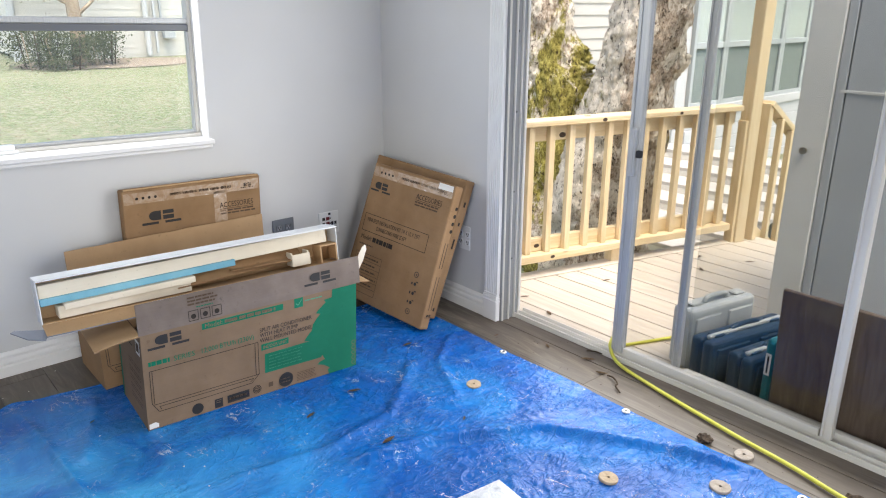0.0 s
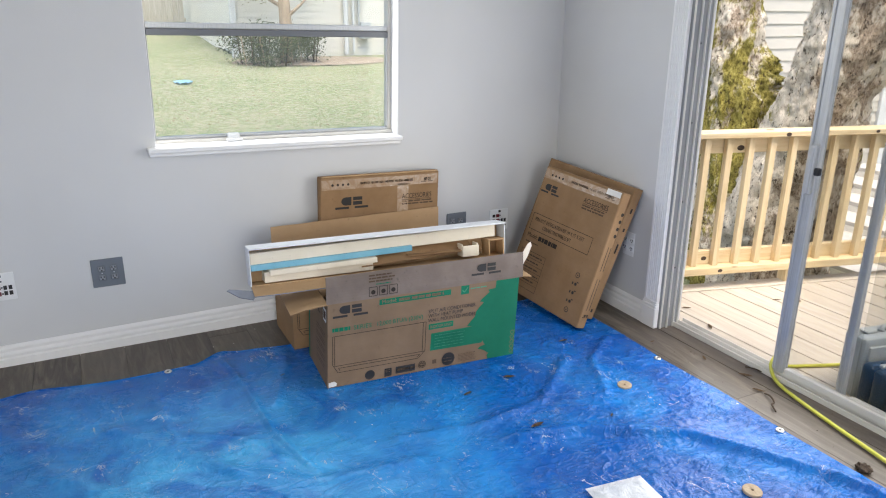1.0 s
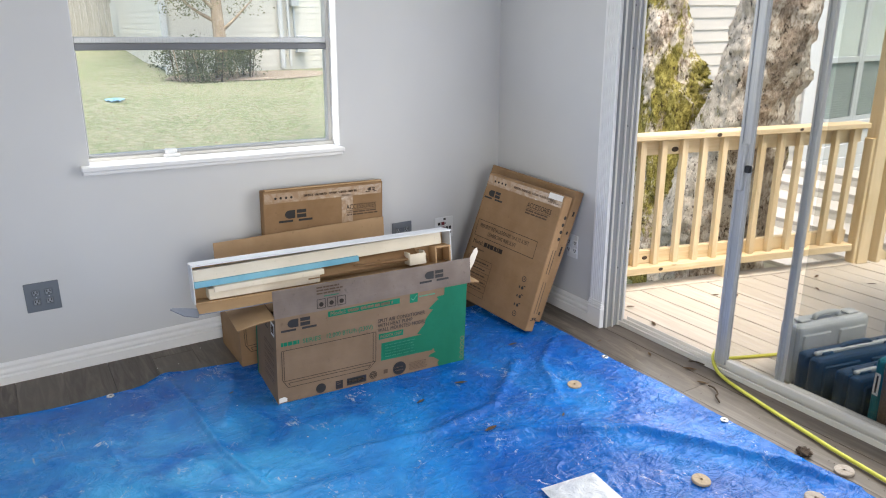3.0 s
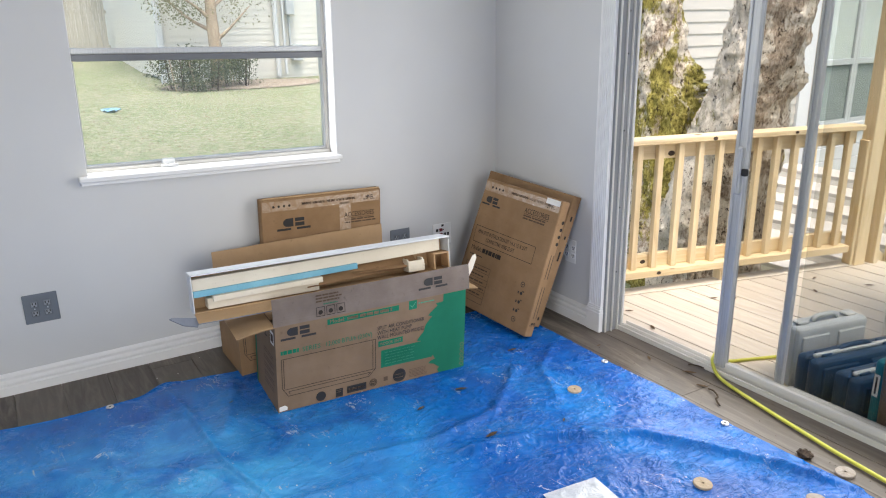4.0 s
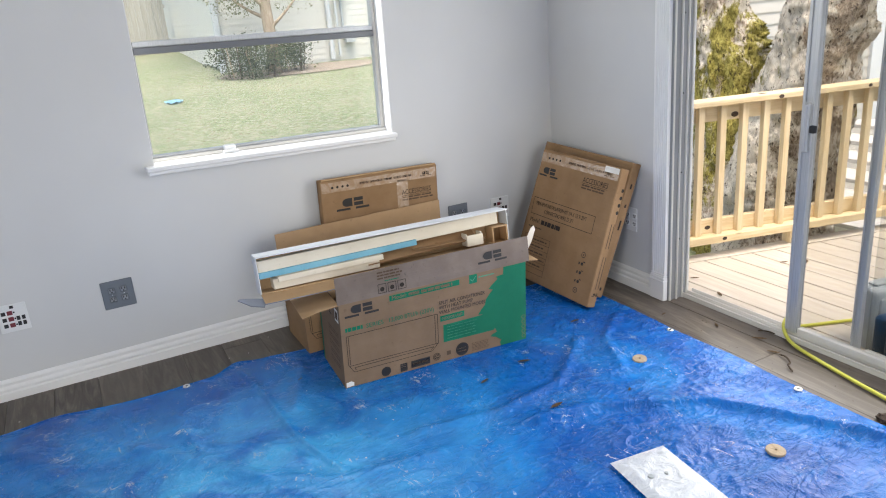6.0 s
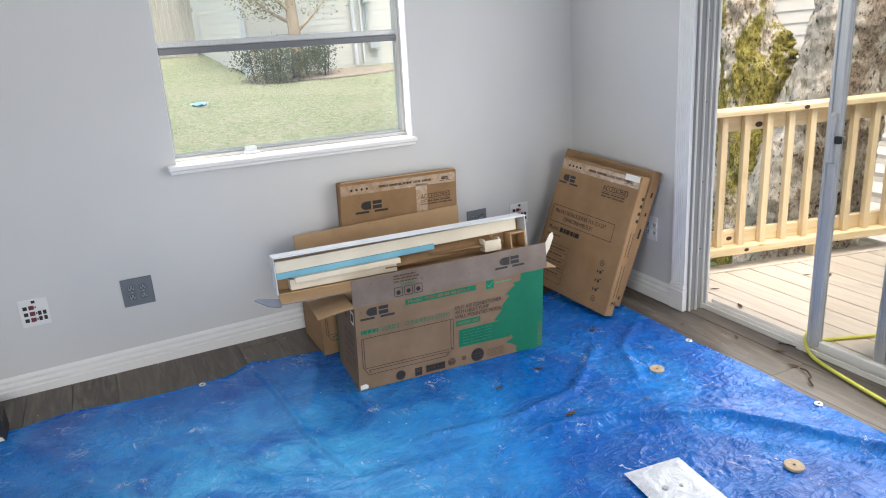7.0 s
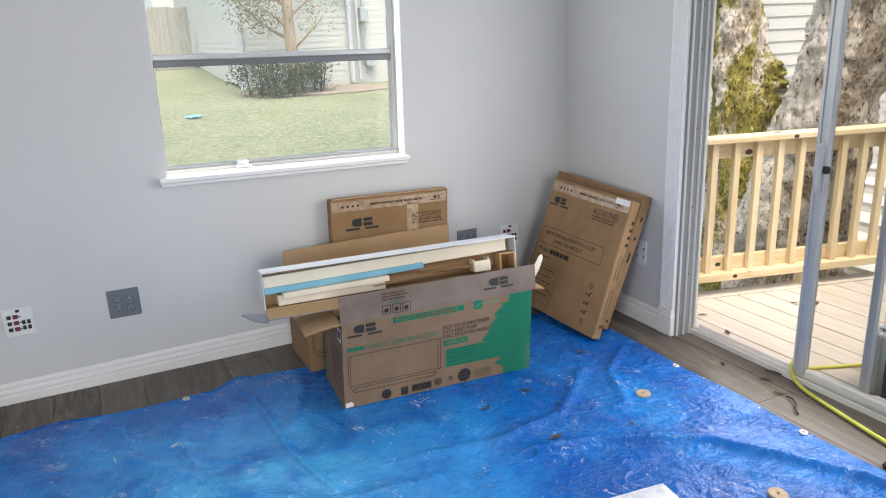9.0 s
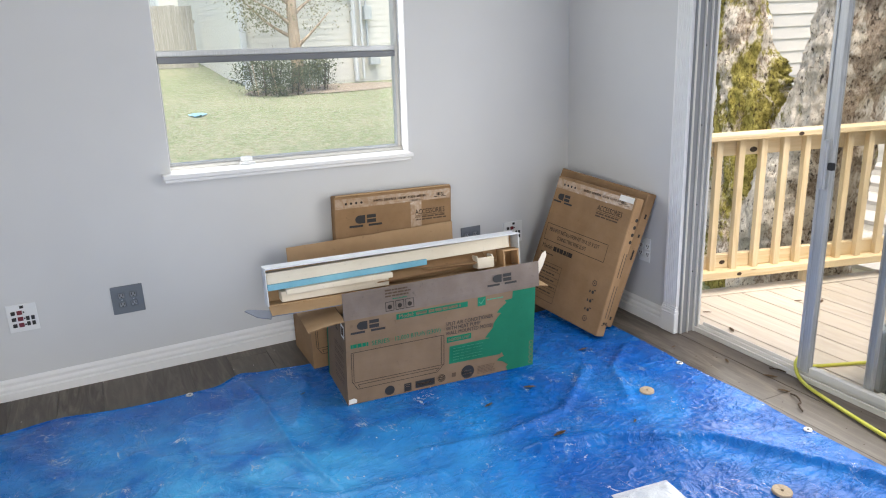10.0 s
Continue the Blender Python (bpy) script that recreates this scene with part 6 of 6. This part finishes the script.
for x, y, s, r in ((-1.128, -1.075, 0.045, 20), (-1.011, -1.393, 0.06, 10), (-0.908, -1.029, 0.055, -20), (-0.503, -0.843, 0.05, 0), (-0.715, -1.45, 0.028, 40),
                   (0.0, -1.442, 0.06, -50), (-0.038, -1.246, 0.04, 60), (-0.055, -1.555, 0.05, -60), (-1.75, -0.62, 0.025, 30), (-0.13, -1.02, 0.03, 10)):
    dry_leaf(x, y, s, r)
for x, y, s, r in ((0.40, -0.70, 0.05, -30), (0.33, -0.93, 0.06, 60), (0.93, -0.83, 0.05, -20), (1.02, -0.90, 0.06, 30), (1.5, -1.08, 0.06, 50), (1.85, -1.2, 0.06, -40), (1.7, -0.95, 0.06, 15), (0.42, -1.65, 0.07, 20), (1.95, -1.45, 0.06, 70), (2.05, -1.3, 0.05, 10)):
    dry_leaf(x, y, s, r, z=DECK_Z)
tw = tube(smooth_path([(-0.13, -1.70, 0.006), (-0.11, -1.665, 0.012), (-0.085, -1.655, 0.01), (-0.065, -1.62, 0.014), (-0.055, -1.585, 0.006)], 4), 0.0035, 6)
thing("twig", tw, M_TWIG, "crooked dark twig on the floor", "twig")
tw = tube(smooth_path([(0.06, -1.385, 0.004), (0.075, -1.42, 0.008), (0.082, -1.45, 0.006)], 4), 0.003, 6)
thing("twig", tw, M_TWIG, "short dark twig by the door track", "twig")


def clod(x, y, r, z, label):
    bm = bmesh.new()
    bmesh.ops.create_icosphere(bm, subdivisions=3, radius=r)
    for v in bm.verts:
        n = v.co.normalized()
        v.co = n * r * (1 + 0.55 * noise.fractal(n * 2.4 + Vector((x * 9, y * 9, 0)), 0.8, 2, 4))
        v.co.z *= 0.55
    thing("debris", bm, M_TWIG, label, "debris", m=pose(x, y, z + r * 0.4))


clod(-0.170, -2.087, 0.024, 0.0, "dark crumbled lump of bark on the floor")
clod(-0.128, -2.56, 0.025, 0.0, "dark crumbled lump of bark on the floor")


def crumbs(name, items, r, mat, label):
    bm = bmesh.new()
    for x, y in items:
        z = tarp_z(x, y) if (x < TX1 and y < TY1) else 0.0
        add_box(bm, (x - r, y - r, z), (x + r, y + r * random.uniform(0.3, 1), z + r * 0.7), 0, Matrix.Identity(4))
    return thing(name, bm, mat, label, "crumbs", kind="stuff")


random.seed(11)
crumbs("crumbs", [(random.uniform(-2.9, -0.3), random.uniform(-2.4, -0.4)) for _ in range(22)] + [(random.uniform(-2.8, -1.7), random.uniform(-0.3, -0.05)) for _ in range(4)], 0.0022, M_STICKER, "pale crumbs and flecks scattered over tarp and floor")
crumbs("dirt_flecks", [(random.uniform(-0.19, 0.07), random.uniform(-2.6, -0.95)) for _ in range(28)], 0.0016, M_TWIG, "dark dirt flecks beside the door track")

# ---- plastic bag ----
bag = bmesh.new()
nb = 24
bx, by, bw, bh = -1.082, -1.772, 0.205, 0.30
grid = [[None] * (nb + 1) for _ in range(nb + 1)]
for j in range(nb + 1):
    for i in range(nb + 1):
        u, v = i / nb, j / nb
        e = min(u, 1 - u, v, 1 - v)
        z = 0.012 * min(1, e * 6) + 0.006 * noise.fractal(Vector((u * 5, v * 7, 4)), 0.8, 2, 3) * min(1, e * 8)
        grid[j][i] = bag.verts.new((u * bw, -v * bh, max(0.001, z)))
for j in range(nb):
    for i in range(nb):
        bag.faces.new((grid[j][i], grid[j][i + 1], grid[j + 1][i + 1], grid[j + 1][i]))
BAG = thing("plastic_bag", bag, M_BAG, "clear white plastic bag of small fittings lying on the tarp", "plastic bag", smooth=True, m=pose(bx, by, 0.014, 0, 0, -6))
for u, v, r in ((0.30, 0.42, 0.010), (0.55, 0.45, 0.007)):
    k = bmesh.new()
    bmesh.ops.create_cone(k, cap_ends=True, segments=14, radius1=r, radius2=r * 0.8, depth=0.006)
    part("fitting", k, M_CASE_GREY, BAG, "small grey plastic fitting", m=pose(u * bw, -v * bh, 0.0125))

sc = bmesh.new()
rim = [sc.verts.new((0.2 * math.cos(a) * r, 0.26 * math.sin(a) * r, 0.01 + 0.02 * r * (k % 3))) for k, (a, r) in enumerate((2 * math.pi * q / 18, 0.7 + 0.45 * noise.noise((q * 0.9, 2, 7))) for q in range(18))]
mid = sc.verts.new((0, 0, 0.06))
for k in range(18):
    sc.faces.new((rim[k], rim[(k + 1) % 18], mid))
bmesh.ops.solidify(sc, geom=sc.faces, thickness=0.004)
thing("plastic_scrap", sc, M_BLUE_SCRAP, "scrap of pale blue plastic lying on the lawn", "plastic scrap", m=pose(-0.68, 10.0, ground_z(-0.68, 10.0)))

# ---- black box at the hem of the tarp ----
bx_root = empty("black_box", pose(-3.24, -0.41, 0.006), "black box with a small white label standing on the tarp", "box")
part("body", box((0, 0, 0), (0.345, 0.13, 0.072), 0.003), M_BLACK, bx_root)
part("lid", box((-0.001, -0.001, 0.073), (0.346, 0.131, 0.088), 0.003), M_BLACK, bx_root)
lab = bmesh.new()
lab.faces.new([lab.verts.new(c) for c in ((0.305, -0.001, 0.004), (0.340, -0.001, 0.004), (0.333, -0.001, 0.020), (0.318, -0.001, 0.024))])
part("label", lab, M_STICKER, bx_root, "small torn white label")

# ---- unseen dome added over the ceiling fill lamp ----
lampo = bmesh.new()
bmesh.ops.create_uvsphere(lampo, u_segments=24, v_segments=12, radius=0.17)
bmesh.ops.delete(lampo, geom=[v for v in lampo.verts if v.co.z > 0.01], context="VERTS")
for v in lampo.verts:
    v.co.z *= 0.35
thing("ceiling_lamp", lampo, M_WHITE_PLASTIC, "white dome ceiling lamp, added out of view", "ceiling lamp", smooth=True, m=pose(-2.4, -2.6, CEIL))

# ---- floor planks ----
random.seed(5)
pm = {}
x = -0.002
col = 0
PW = 0.178
while x > -4.6:
    y = -0.001 + random.uniform(-0.9, 0)
    ys = [0.0]
    while y > -5.4:
        ys.append(y)
        y -= 1.22
    for a, b in zip(ys, ys[1:]):
        if a < -3.9 and col > 3:
            continue
        L = round(a - b, 3)
        if L < 0.05:
            continue
        if L not in pm:
            pm[L] = mesh_of(box((-PW + 0.0007, -L + 0.0007, -0.007), (-0.0007, -0.0007, 0), 0.0008), "plank", M_PLANK)
        part("plank", pm[L], M_PLANK, FLOOR, m=pose(x, a, 0))
    x -= PW
    col += 1
